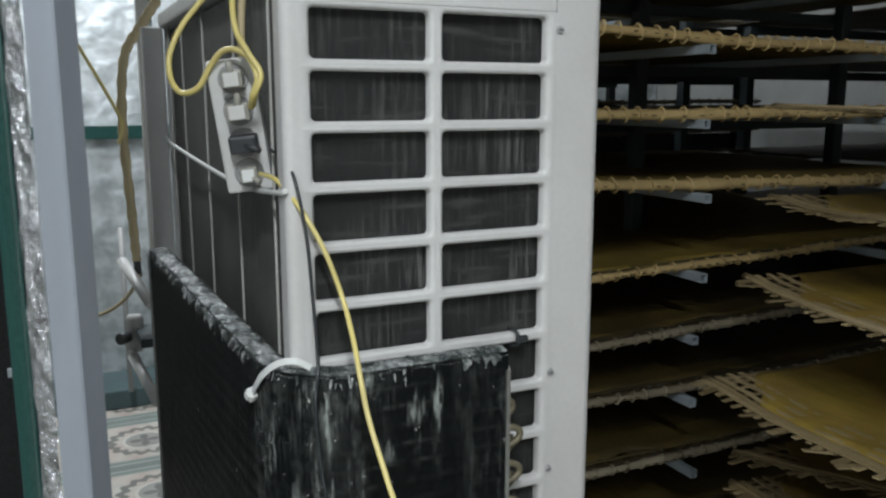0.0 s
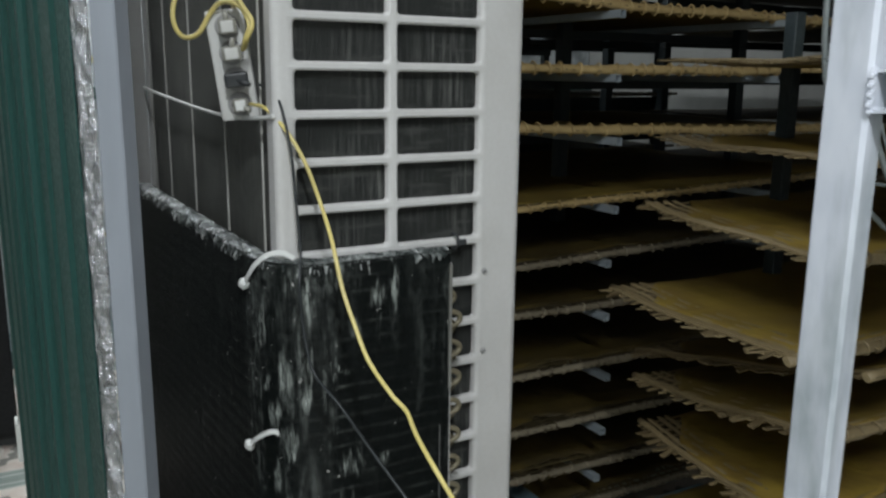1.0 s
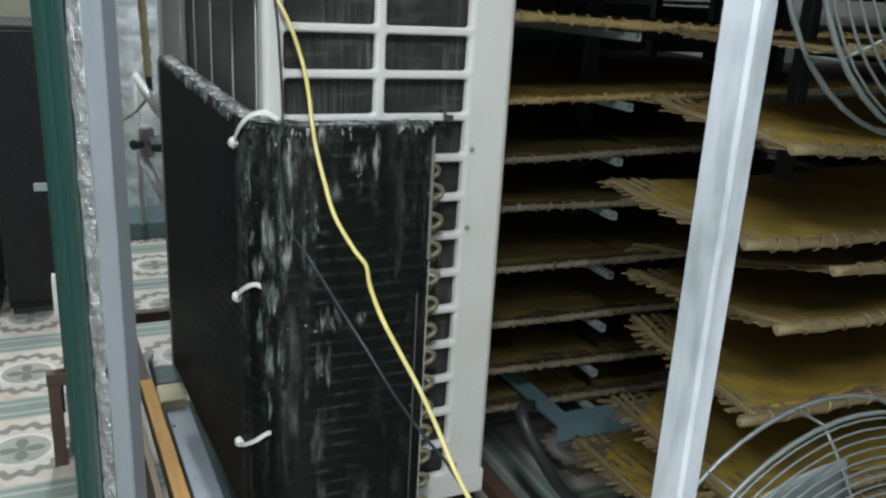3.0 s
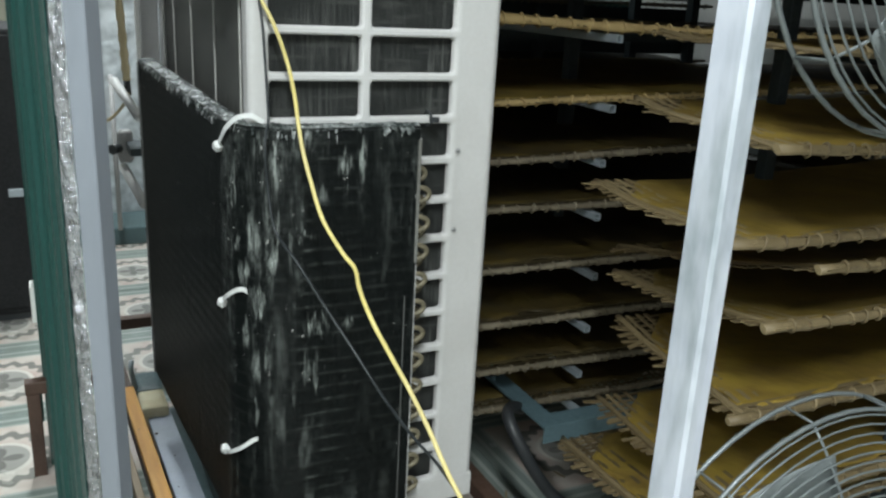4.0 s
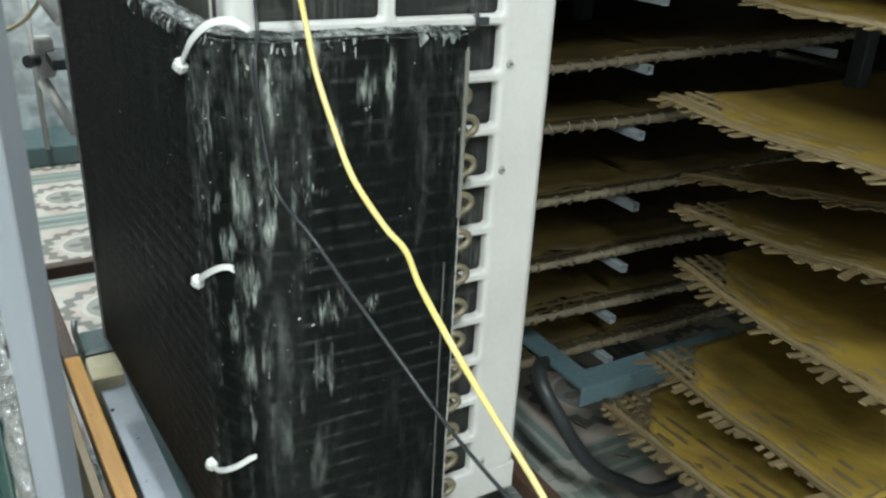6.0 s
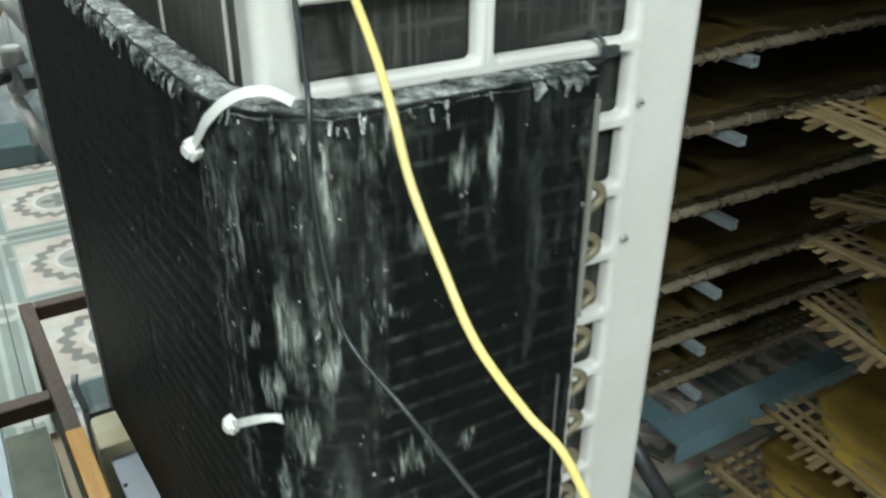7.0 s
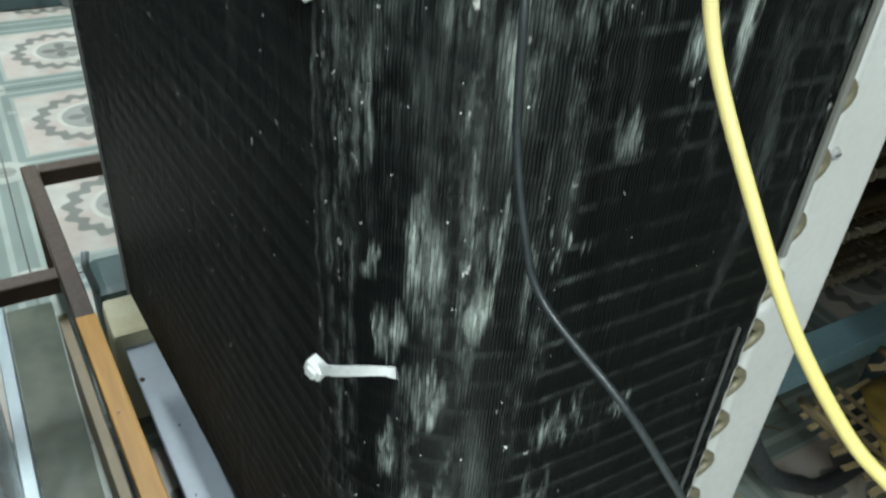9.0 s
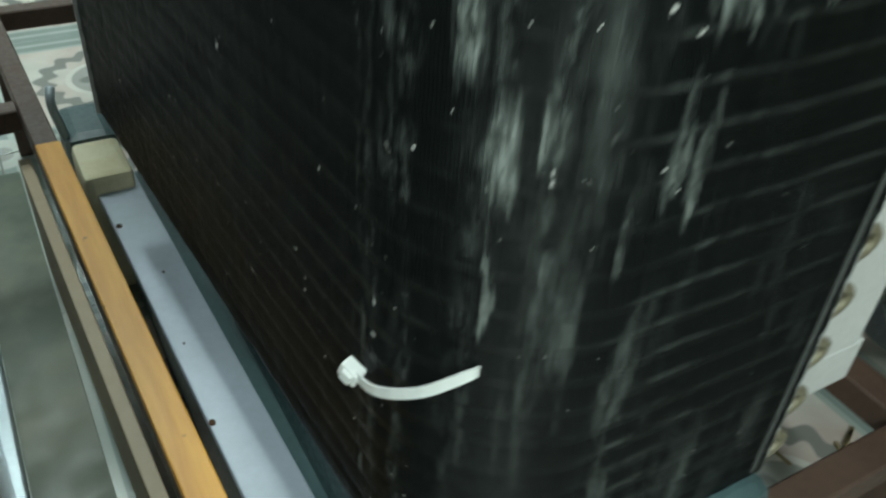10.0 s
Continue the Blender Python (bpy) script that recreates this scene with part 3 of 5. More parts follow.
wear, grime = [], []
for i in range(n_fin):
    s = (i + 0.5) * 0.0022
    p, nrm = coil_at(s)
    tan = Vector((-nrm.y, nrm.x))
    top = coil_top(s)
    base = len(verts)
    for k in range(levels + 1):
        z = CZ0 + (top - CZ0) * k / levels
        bend = noise.noise((s * 35, z * 8, 0.7))
        worn = wear_at(s, z) if s < 0.4 else 0.0
        dirt = grime_at(s, z) if s < 0.4 else 0.0
        out = (0.0006 if s < LEN1 + LEN2 else 0.0006) * math.cos((z - 0.358) * 2 * math.pi / 0.0246) + 0.0005 * noise.noise((s * 90, z * 30, 4)) - 0.0018 * max(0, bend - 0.35)
        slide = 0.0009 * bend + 0.0006 * noise.noise((s * 300, z * 14, 9))
        half = 0.0005 + 0.0005 * min(worn, 1)
        for ds, dd in ((-half, 0), (half, 0), (0.0005, 1), (-0.0005, 1)):
            q = p + tan * (ds + (0 if dd else slide)) + nrm * (-DEPTH if dd else out)
            verts.append((q.x, q.y, z))
            wear.append(worn)
            grime.append(dirt)
    for k in range(levels):
        a, b = base + 4 * k, base + 4 * (k + 1)
        faces += [(a, a + 1, b + 1, b), (a + 1, a + 2, b + 2, b + 1), (a + 3, a, b, b + 3)]
    faces.append((base + 4 * levels, base + 4 * levels + 1, base + 4 * levels + 2, base + 4 * levels + 3))
me = bpy.data.meshes.new("fins")
me.from_pydata(verts, [], faces)
me.materials.append(FINS)
me.attributes.new("wear", "FLOAT", "POINT").data.foreach_set("value", wear)
me.attributes.new("grime", "FLOAT", "POINT").data.foreach_set("value", grime)
ob = new("fin_bank", me)
ob.parent = coil
tagged(ob, "fine black coated fins, bent and scuffed grey", kind="stuff")


def coil_wall(d0, d1, z0, z1, s0=0.0, s1=None, steps=60, rough=0.0):
    """A solid that follows the coil's plan between two depths; z1 may rise with the coil's top."""
    bm = bmesh.new()
    s1 = TOTAL if s1 is None else s1
    rings = []
    for k in range(steps + 1):
        s = s0 + (s1 - s0) * k / steps
        p, nrm = coil_at(s)
        zt = coil_top(s) + z1
        ring = []
        for d, z in ((d0, z0), (d1, z0), (d1, zt), ((d0 + d1) / 2, zt + 0.4 * rough), (d0, zt)):
            w = rough * noise.noise((s * 40, d * 400, z * 30)) if z > 0.6 else 0
            q = p - nrm * (d + w)
            ring.append(bm.verts.new((q.x, q.y, (z if z > 0.6 else z0) + (w if z > 0.6 else 0))))
        rings.append(ring)
    for a, b in zip(rings, rings[1:]):
        for k in range(5):
            f = bm.faces.new((a[k], a[(k + 1) % 5], b[(k + 1) % 5], b[k]))
            f.smooth = rough > 0
    bm.faces.new(rings[0])
    bm.faces.new(list(reversed(rings[-1])))
    bmesh.ops.recalc_face_normals(bm, faces=bm.faces[:])
    return bm


part("core", coil_wall(0.012, 0.035, CZ0 + 0.001, -0.002), BLACK_PLASTIC, coil)
# the folded-over fin edges that close the gaps
verts, faces, wear, grime = [], [], [], []
n_s, n_z = 420, 90
for i in range(n_s + 1):
    s = TOTAL * i / n_s
    p, nrm = coil_at(s)
    for k in range(n_z + 1):
        z = CZ0 + (coil_top(s) - 0.002 - CZ0) * k / n_z
        ridge = (0.0006 if s < LEN1 + LEN2 else 0.0006) * math.cos((z - 0.358) * 2 * math.pi / 0.0246)
        q = p - nrm * (0.0013 - ridge + 0.0004 * noise.noise((s * 90, z * 30, 4)))
        verts.append((q.x, q.y, z))
        wear.append(wear_at(s, z) if s < 0.4 else 0.0)
        grime.append(grime_at(s, z) if s < 0.4 else 0.0)
for i in range(n_s):
    for k in range(n_z):
        a = i * (n_z + 1) + k
        faces.append((a, a + n_z + 1, a + n_z + 2, a + 1))
me = bpy.data.meshes.new("fin_face")
me.from_pydata(verts, [], faces)
me.materials.append(FINS)
me.attributes.new("wear", "FLOAT", "POINT").data.foreach_set("value", wear)
me.attributes.new("grime", "FLOAT", "POINT").data.foreach_set("value", grime)
ob = new("fin_face", me)
ob.parent = coil
crown = bmesh.new()
rings = []
for k in range(901):
    s = TOTAL * k / 900
    p, nrm = coil_at(s)
    ring = []
    for j in range(9):
        d = 0.0005 + DEPTH * j / 8
        dz = 0.003 * noise.noise((s * 35, d * 150, 1)) + 0.0012 * noise.noise((s * 130, d * 300, 5)) + (0.003 - 0.00025 * (j - 4) ** 2 if 0 < j < 8 else -0.004 - 0.003 * abs(noise.noise((s * 40, j, 2))))
        q = p - nrm * (d + 0.0015 * noise.noise((s * 70, j * 2.3, 7)))
        ring.append(crown.verts.new((q.x, q.y, coil_top(s) + dz)))
    rings.append(ring)
for a, b in zip(rings, rings[1:]):
    for j in range(8):
        f = crown.faces.new((a[j], a[j + 1], b[j + 1], b[j]))
        f.smooth = True
part("top_edge", crown, COIL_TOP, coil, "crumpled grey-black top edge of bent fins")
# bent fin tabs below the top edge
tabs = bmesh.new()
pick = random.Random(31)
for k in range(26):
    s = pick.choice((pick.uniform(0.1, 0.4), pick.gauss(0.2, 0.03), pick.gauss(0.29, 0.03)))
    p, nrm = coil_at(s)
    tan = Vector((-nrm.y, nrm.x))
    z, long, wide = coil_top(s) - pick.uniform(-0.002, 0.012), pick.uniform(0.004, 0.014), pick.uniform(0.0008, 0.002)
    lean, skew = pick.uniform(0.0004, 0.004), pick.uniform(-0.002, 0.002)
    rows = []
    for v in (0.0, 0.5, 1.0):
        q = p + nrm * (0.0008 + lean * v * v) + tan * skew * v
        w = tan * wide * (1 - 0.5 * v)
        rows.append([tabs.verts.new((*(q - w), z - long * v)), tabs.verts.new((*(q + w), z - long * v))])
    for a, b in zip(rows, rows[1:]):
        tabs.faces.new((a[0], a[1], b[1], b[0]))
# torn fin ends that hang over the long side and the free end
for k in range(150):
    s = pick.uniform(0.012, 0.065) if k % 14 == 0 else pick.choice((pick.uniform(0.37, TOTAL - 0.02), pick.uniform(0.37, 0.75)))
    p, nrm = coil_at(s)
    tan = Vector((-nrm.y, nrm.x))
    z, long, wide = coil_top(s) + pick.uniform(-0.004, 0.003), pick.uniform(0.004, 0.017), pick.uniform(0.0015, 0.0055)
    lean, skew = pick.uniform(0.001, 0.005), pick.uniform(-0.004, 0.004)
    rows = []
    for v in (0.0, 0.35, 0.7, 1.0):
        q = p + nrm * (lean * math.sin(v * 2.4) + 0.0006) + tan * skew * v
        w = tan * wide * (1 - 0.65 * v * v) * pick.uniform(0.8, 1.15)
        rows.append([tabs.verts.new((*(q - w), z - long * v)), tabs.verts.new((*(q + w), z - long * v + pick.uniform(-0.001, 0.001)))])
    for a, b in zip(rows, rows[1:]):
        tabs.faces.new((a[0], a[1], b[1], b[0]))
thicken(tabs, 0.0003)
tagged(part("fin_tab", tabs, COIL_TOP, coil), "bent bare fin tabs under the coil's top edge", kind="stuff")
part("end_plate", boxes(((0.572, 0.924, CZ0), (0.5745, 0.958, CZ1 - 0.02))), GREY_PLASTIC, coil, "dull grey end plate")
part("edge_strip", boxes(((0.567, 0.9165, 0.86), (0.572, 0.9205, 1.07)), bevel=0.001), STRIP, coil, "dull grey metal strip along the coil's end")
part("edge_strip", boxes(((0.551, 0.918, 0.36), (0.5535, 0.9205, 0.80)), bevel=0.001), DULL_STRIP, coil, "dull dark metal strip along the coil's end")
part("end_plate", boxes(((0.187 + 0.035, 1.72, CZ0), (0.262, 1.7225, 1.115))), GREY_PLASTIC, coil)
bend = tube(bmesh.new(), [(0.021 * math.sin(math.pi * k / 8) + 0.0, 0, -0.0127 * math.cos(math.pi * k / 8)) for k in range(9)], 0.0047, 8)
bend_mesh = mesh_of("u_bend", bend, COPPER)
for k in range(28):
    z = CZ0 + 0.02 + k * TUBE
    for col in (0, 1):
        if (k + col) % 2 == 0 and z < CZ1 - 0.07:
            ob = new("u_bend", bend_mesh)
            ob.parent = coil
            ob.location = (0.5745, 0.931 + 0.02 * col, z + 0.006 * col)
            if k == 0 and col == 0:
                tagged(ob, "tarnished copper return bend")


def zip_tie(pts, turn):
    tie = group("cable_tie", "white nylon cable tie pulled through the black coil", "cable tie", (0, 0, 0), "cable ties on the coil")
    line = []
    for s, z, out in pts:
        p, nrm = coil_at(s)
        q = p + nrm * out
        line.append((q.x, q.y, z))
    curve = smooth_path(line, 8)
    head = Vector(line[-1])
    bm = bmesh.new()
    rings = []
    for i, q in enumerate(curve):
        d = (curve[min(i + 1, len(curve) - 1)] - curve[max(i - 1, 0)]).normalized()
        up = (Vector((0, 0, 1)) - d.z * d).normalized()
        side = d.cross(up)
        rings.append([bm.verts.new(q + up * a * 0.0037 + side * b * 0.0007) for a, b in ((1, 1), (-1, 1), (-1, -1), (1, -1))])
    for a, b in zip(rings, rings[1:]):
        for k in range(4):
            bm.faces.new((a[k], a[(k + 1) % 4], b[(k + 1) % 4], b[k]))
    bm.faces.new(rings[0])
    bm.faces.new(rings[-1])
    bmesh.ops.recalc_face_normals(bm, faces=bm.faces[:])
    part("strap", bm, ZIP_PLASTIC, tie)
    bm = box(bmesh.new(), (-0.0075, -0.005, -0.0062), (0.0075, 0.005, 0.0062), 0.0018)
    box(bm, (-0.004, -0.0075, -0.0045), (0.004, -0.004, 0.0045), 0.001)
    h = part("head", bm, ZIP_PLASTIC, tie)
    h.matrix_local = Matrix.Translation(head) @ pose(0, 0, 0, *turn)
    return tie


zip_tie([(0.262, 1.098, -0.01), (0.278, 1.108, 0.0), (0.3, 1.103, 0.006), (0.322, 1.085, 0.008), (0.34, 1.066, 0.007), (0.357, 1.05, 0.006)], (10, 40, -60))
zip_tie([(0.291, 0.818, -0.004), (0.296, 0.826, 0.005), (0.31, 0.821, 0.008), (0.335, 0.803, 0.008), (0.359, 0.784, 0.006)], (5, 22, -65))
zip_tie([(0.275, 0.554, -0.004), (0.281, 0.555, 0.004), (0.306, 0.533, 0.008), (0.335, 0.513, 0.009), (0.362, 0.503, 0.007)], (0, 22, -65))
# black ties and stubs at the coil's end
for x, z in ((0.605, 1.096), (0.585, 0.72)):
    tie = group("cable_tie", "black nylon cable tie cut short, round a grille bar", "cable tie", (0, 0, 0), "black cable ties")
    part("strap", tube(bmesh.new(), [(x + 0.0015 * math.cos(k), Y0 + 0.003 + 0.014 * math.cos(k * math.pi / 6), z + 0.013 * math.sin(k * math.pi / 6)) for k in range(12)], 0.0022, 6, closed=True), BLACK_PLASTIC, tie)
    part("head", box(bmesh.new(), (x - 0.004, Y0 - 0.018, z - 0.004), (x + 0.012, Y0 - 0.011, z + 0.005), 0.001), BLACK_PLASTIC, tie)

# ---- the stand and what lies round it ----
def slanted(bm, y0, slope):
    """Lets a long piece veer sideways as it comes forward from y0."""
    for v in bm.verts:
        v.co.x += (y0 - v.co.y) * slope
    return bm


stand = group("steel_stand", "brown oxide-painted steel stand under the air conditioner", "stand")
for name, lo, hi, axis in (
        ("long_bar", (0.8, 0.9, 0.245), (0.838, 2.3, 0.28), 1),
        ("cross_bar", (0.205, 0.9, 0.245), (0.799, 0.935, 0.28), 0), ("cross_bar", (0.158, 2.265, 0.245), (0.799, 2.3, 0.28), 0),
        ("cross_bar", (-0.08, 1.905, 0.24), (0.136, 1.94, 0.275), 0)):
    part(name, square_tube(bmesh.new(), lo, hi, axis), BROWN_STEEL, stand)
part("long_bar", slanted(square_tube(bmesh.new(), (0.143, 0.9, 0.245), (0.174, 2.3, 0.28), 1), 1.76, 0.034), BROWN_STEEL, stand)
for x, y in ((0.124, 2.262), (0.8, 0.902), (0.8, 2.262)):
    part("leg", boxes(((x + 0.003, y, 0.0), (x + 0.035, y + 0.034, 0.246)), bevel=0.002), BROWN_STEEL, stand)
part("leg", boxes(((-0.078, 1.902, 0.0), (-0.046, 1.934, 0.241)), bevel=0.002), BROWN_STEEL, stand)
for y in (1.2, 1.75):
    part("bearer", square_tube(bmesh.new(), (0.62, y, 0.2805), (0.836, y + 0.05, 0.334), 0), BROWN_STEEL, stand)

pan = group("drip_pan", "pale blue-grey sheet metal drip pan under the coil", "drip pan")
rim = part("rim", slanted(boxes(((0.205, 1.08, 0.165), (0.266, 1.87, 0.18)), bevel=0.003), 1.87, 0.03), RIM_PAINT, pan, "pale blue-grey metal rim with small rust spots")
for x, y, r in ((0.217, 1.703, 0.0045), (0.2255, 1.31, 0.004), (0.245, 1.58, 0.002), (0.232, 1.44, 0.0015)):
    bm = bmesh.new()
    bmesh.ops.create_icosphere(bm, subdivisions=2, radius=r, matrix=Matrix.Translation((x, y, 0.18)) @ Matrix.Diagonal((1, 1.3, 0.4, 1)))
    part("rust_spot", bm, RUST, rim)
part("tray", boxes(((0.302, 0.93, 0.0), (0.56, 1.86, 0.334)), bevel=0.012), TEAL_METAL, pan, "dark teal folded tray")
part("skirt", boxes(((0.232, 1.09, 0.0), (0.3015, 1.86, 0.164))), TEAL_METAL, pan)
part("front_lip", boxes(((0.27, 0.905, 0.29), (0.575, 0.96, 0.343)), bevel=0.014), TEAL_METAL, pan, "rounded grey-blue lip of the pan")

thing("wooden_batten", slanted(boxes(((0.143, 1.02, 0.2805), (0.174, 1.76, 0.296)), bevel=0.002), 1.76, 0.034), ORANGE, "orange-stained wooden batten lying along the stand", "batten")
b2 = slanted(boxes(((0.119, 0.95, 0.0), (0.1355, 1.9, 0.2)), bevel=0.002), 1.9, 0.036)
thing("wooden_batten", b2, PALE_BATTEN, "pale worn wooden board on edge beside the stand", "batten")
foam = box(bmesh.new(), (0.192, 1.79, 0.0), (0.262, 1.9, 0.21), 0.012)
thing("foam_block", foam, FOAM, "yellow-stained white foam block beside the drip pan", "foam block")
valve = group("drain_fitting", "grey-blue plastic drain fitting standing behind the foam block", "pipe fitting")
part("cup", boxes(((0.19, 1.925, 0.0), (0.27, 2.05, 0.2)), bevel=0.02), TEAL_METAL, valve)
part("neck", tube(bmesh.new(), smooth_path([(0.195, 1.95, 0.19), (0.185, 1.95, 0.25), (0.19, 1.97, 0.27)], 6), 0.007), ALU, valve)
thing("floor_channel", square_tube(bmesh.new(), (0.002, 0.95, 0.001), (0.026, 2.3, 0.03), 1), ALU, "pale aluminium channel lying on the tiles", "channel")

thing("plastic_sheet", boxes(((0.028, 0.95, 0.0005), (0.117, 2.2, 0.006)), bevel=0.001), WET_SHEET, "grubby green-grey plastic sheet lying on the tiles", "sheet")

# ---- the insulated partition with its post ----
wall = group("partition", "dark green corrugated sheet partition with a foil-faced edge and grey post", "partition", (0, 0, 0), kind="structure")
g0, g1 = Vector((0.03, 0.862)), Vector((-0.035, 2.06))
gd = (g1 - g0).normalized()
gn = Vector((gd.y, -gd.x))
bm = bmesh.new()
lo, hi = [], []
steps = 300
SEAMS = (0.1, 0.245, 0.365, 0.45, 0.535, 0.62, 0.71, 0.8, 0.93, 1.08)
run = (g1 - g0).length
for k in range(steps + 1):
    q = g0.lerp(g1, k / steps)
    u = run * k / steps
    off = sum(0.0055 * max(0.0, 1 - abs(u - c) / 0.011) for c in SEAMS) + (0.007 if 0.365 < u < 0.45 or 0.62 < u < 0.71 else 0.0)
    q = q - gn * off
    lo.append(bm.verts.new((q.x, q.y, 0.012)))
    hi.append(bm.verts.new((q.x, q.y, 2.9)))
for k in range(steps):
    bm.faces.new((lo[k], lo[k + 1], hi[k + 1], hi[k]))
thicken(bm, 0.0015)
part("corrugated_sheet", bm, GREEN_PAINT, wall, "dark green ribbed sheet steel")
bm = bmesh.new()
rows, cols = 260, 6
grid = []
for i in range(rows + 1):
    z = 0.012 + 2.88 * i / rows
    row = []
    for j in range(cols + 1):
        f = j / cols
        q = Vector((0.031, 0.8605)).lerp(Vector((0.047, 0.834)), f)
        bulge = 0.004 * math.sin(math.pi * f) + 0.003 * noise.noise((f * 3, z * 40, 2)) + 0.0015 * noise.noise((f * 9, z * 120, 6))
        row.append(bm.verts.new((q.x - 0.85 * bulge, q.y - 0.5 * bulge, z)))
    grid.append(row)
for i in range(rows):
    for j in range(cols):
        bm.faces.new((grid[i][j], grid[i][j + 1], grid[i + 1][j + 1], grid[i + 1][j]))
part("foil_edge", bm, FOIL, wall, "crumpled silver foil over the insulation's edge")
bm = bmesh.new()
lo = [bm.verts.new((q.x, q.y, 0.012)) for q in (g0 + gd * 0.012 + gn * 0.003, g0 + gd * 0.012 + gn * 0.012, g1 + gn * 0.02, g1 + gn * 0.003)]
base = bm.faces.new(lo)
bm.normal_update()
up = bmesh.ops.extrude_face_region(bm, geom=[base])
bmesh.ops.translate(bm, verts=[v for v in up["geom"] if isinstance(v, bmesh.types.BMVert)], vec=(0, 0, 2.878))
bmesh.ops.recalc_face_normals(bm, faces=bm.faces[:])
part("insulation", bm, FOIL, wall, "silver-faced insulation behind the green sheet")
# the post is turned with the panel
bm = square_tube(bmesh.new(), (0, 0, 0.0), (0.032, 0.03, 2.9), 2)
post = part("post", bm, POST_COAT, wall, "smooth grey coated steel post")
post.matrix_local = pose(0.047, 0.833, 0, 0, 0, -42)
q = g1 - gd * 0.02 - gn * 0.012
part("strap_hinge", boxes(((q.x - 0.006, q.y - 0.02, 0.1), (q.x + 0.002, q.y + 0.02, 0.22)), bevel=0.001), GREEN_PAINT, wall, "small green painted hinge leaf")
q = g0 + gd * 1.15 - gn * 0.0095
part("clip", boxes(((q.x - 0.0055, q.y - 0.03, 0.412), (q.x + 0.0055, q.y + 0.03, 0.512)), bevel=0.002), PAPER, wall, "small white plastic clip")

# ---- behind the partition ----
cab = group("dark_cabinet", "black cabinet standing against the passage", "cabinet")
part("body", boxes(((-0.235, 3.08, 0.03), (-0.02, 3.6, 1.1)), bevel=0.01), CABINET, cab)
part("door", boxes(((-0.23, 3.062, 0.06), (-0.025, 3.079, 1.08)), bevel=0.004), CABINET, cab)
part("handle", boxes(((-0.11, 3.045, 0.5), (-0.06, 3.061, 0.53)), bevel=0.003), ALU, cab)
part("plinth", boxes(((-0.225, 3.1, 0.0), (-0.03, 3.58, 0.029))), BLACK_PLASTIC, cab)
fr = group("white_cabinet", "pale green-white metal cabinet with a round black hole", "cabinet")
part("body", boxes(((-0.75, 3.12, 0.02), (-0.27, 3.7, 1.9)), bevel=0.015), PALE_BOARD, fr)
bm = bmesh.new()
bmesh.ops.create_cone(bm, cap_ends=True, segments=20, radius1=0.03, radius2=0.026, depth=0.01, matrix=Matrix.Translation((-0.32, 3.116, 0.12)) @ Matrix.Rotation(radians(90), 4, "X"))
part("port", bm, BLACK_PLASTIC, fr, "round black port")
part("foot", boxes(((-0.74, 3.14, 0.0), (-0.28, 3.68, 0.019))), BLACK_PLASTIC, fr)
stool = group("wooden_stool", "low reddish-brown wooden stool on dark feet", "stool")
part("seat", boxes(((-0.62, 2.22, 0.14), (-0.27, 2.45, 0.17)), bevel=0.006), BROWN_STEEL, stool)
for x in (-0.6, -0.31):
    for y in (2.24, 2.4):
        part("leg", boxes(((x, y, 0), (x + 0.03, y + 0.03, 0.139)), bevel=0.003), ORANGE, stool)
thing("lamp_cord", tube(bmesh.new(), smooth_path([(-0.27, 2.9, 2.95), (-0.268, 2.9, 2.2), (-0.262, 2.9, 1.56)], 6), 0.004, 6), WHITE_PLASTIC, "white cord hanging from the ceiling", "cord")

# hoses, pipes and frame behind the unit
hose = group("insulated_hose", "beige tape-wrapped hose hanging behind the air conditioner", "hose")
path = smooth_path([(0.3, 1.99, 1.62), (0.27, 2.05, 1.57), (0.235, 2.1, 1.5), (0.225, 2.12, 1.35), (0.232, 2.12, 1.15), (0.236, 2.12, 1.03)], 12)
part("wrap", tube(bmesh.new(), path, lambda t: 0.0105 + 0.0014 * math.sin(t * 95), 10), BEIGE_TAPE, hose)
part("end", rod((0.236, 2.12, 1.03), (0.238, 2.12, 0.99), 0.009), BLACK_PLASTIC, hose)
part("lead", tube(bmesh.new(), smooth_path([(0.238, 2.12, 1.0), (0.236, 2.11, 0.99), (0.225, 2.1, 0.97), (0.19, 2.1, 0.932), (0.15, 2.1, 0.913), (0.1, 2.1, 0.905), (0.05, 2.1, 0.925)], 10), 0.0045, 8), BEIGE_TAPE, hose, "thin olive-yellow lead")
thing("yellow_wire", tube(bmesh.new(), smooth_path([(0.10, 2.2, 1.62), (0.16, 2.16, 1.5), (0.215, 2.11, 1.38), (0.222, 2.105, 1.34), (0.212, 2.1, 1.31)], 10), 0.004, 8), YELLOW_PVC, "dusty yellow wire tied to the hose", "wire")
thing("pipe_frame", boxes(((0.375, 3.02, 0.0), (0.41, 3.05, 2.94)), bevel=0.002), GREEN_PAINT, "slim green upright post", "post")
thing("pipe_frame", boxes(((0.30, 2.42, 0.0), (0.335, 2.45, 2.94)), bevel=0.002), WHITE_STEEL, "off-white upright post behind the unit", "post")
thing("pipe_frame", rod((0.335, 3.95, 0.09), (0.335, 3.95, 0.85), 0.012), GREY_PLASTIC, "thin grey pipe standing on the kerb", "pipe")
val = group("service_valve", "grey service valve with pale pipe stubs", "valve")
part("body", tube(bmesh.new(), [(0.225, 2.15, 0.80), (0.225, 2.15, 0.81), (0.225, 2.15, 0.88), (0.225, 2.15, 0.89)], lambda t: 0.021 if 0.1 < t < 0.9 else 0.016, 16), GREY_PLASTIC, val)
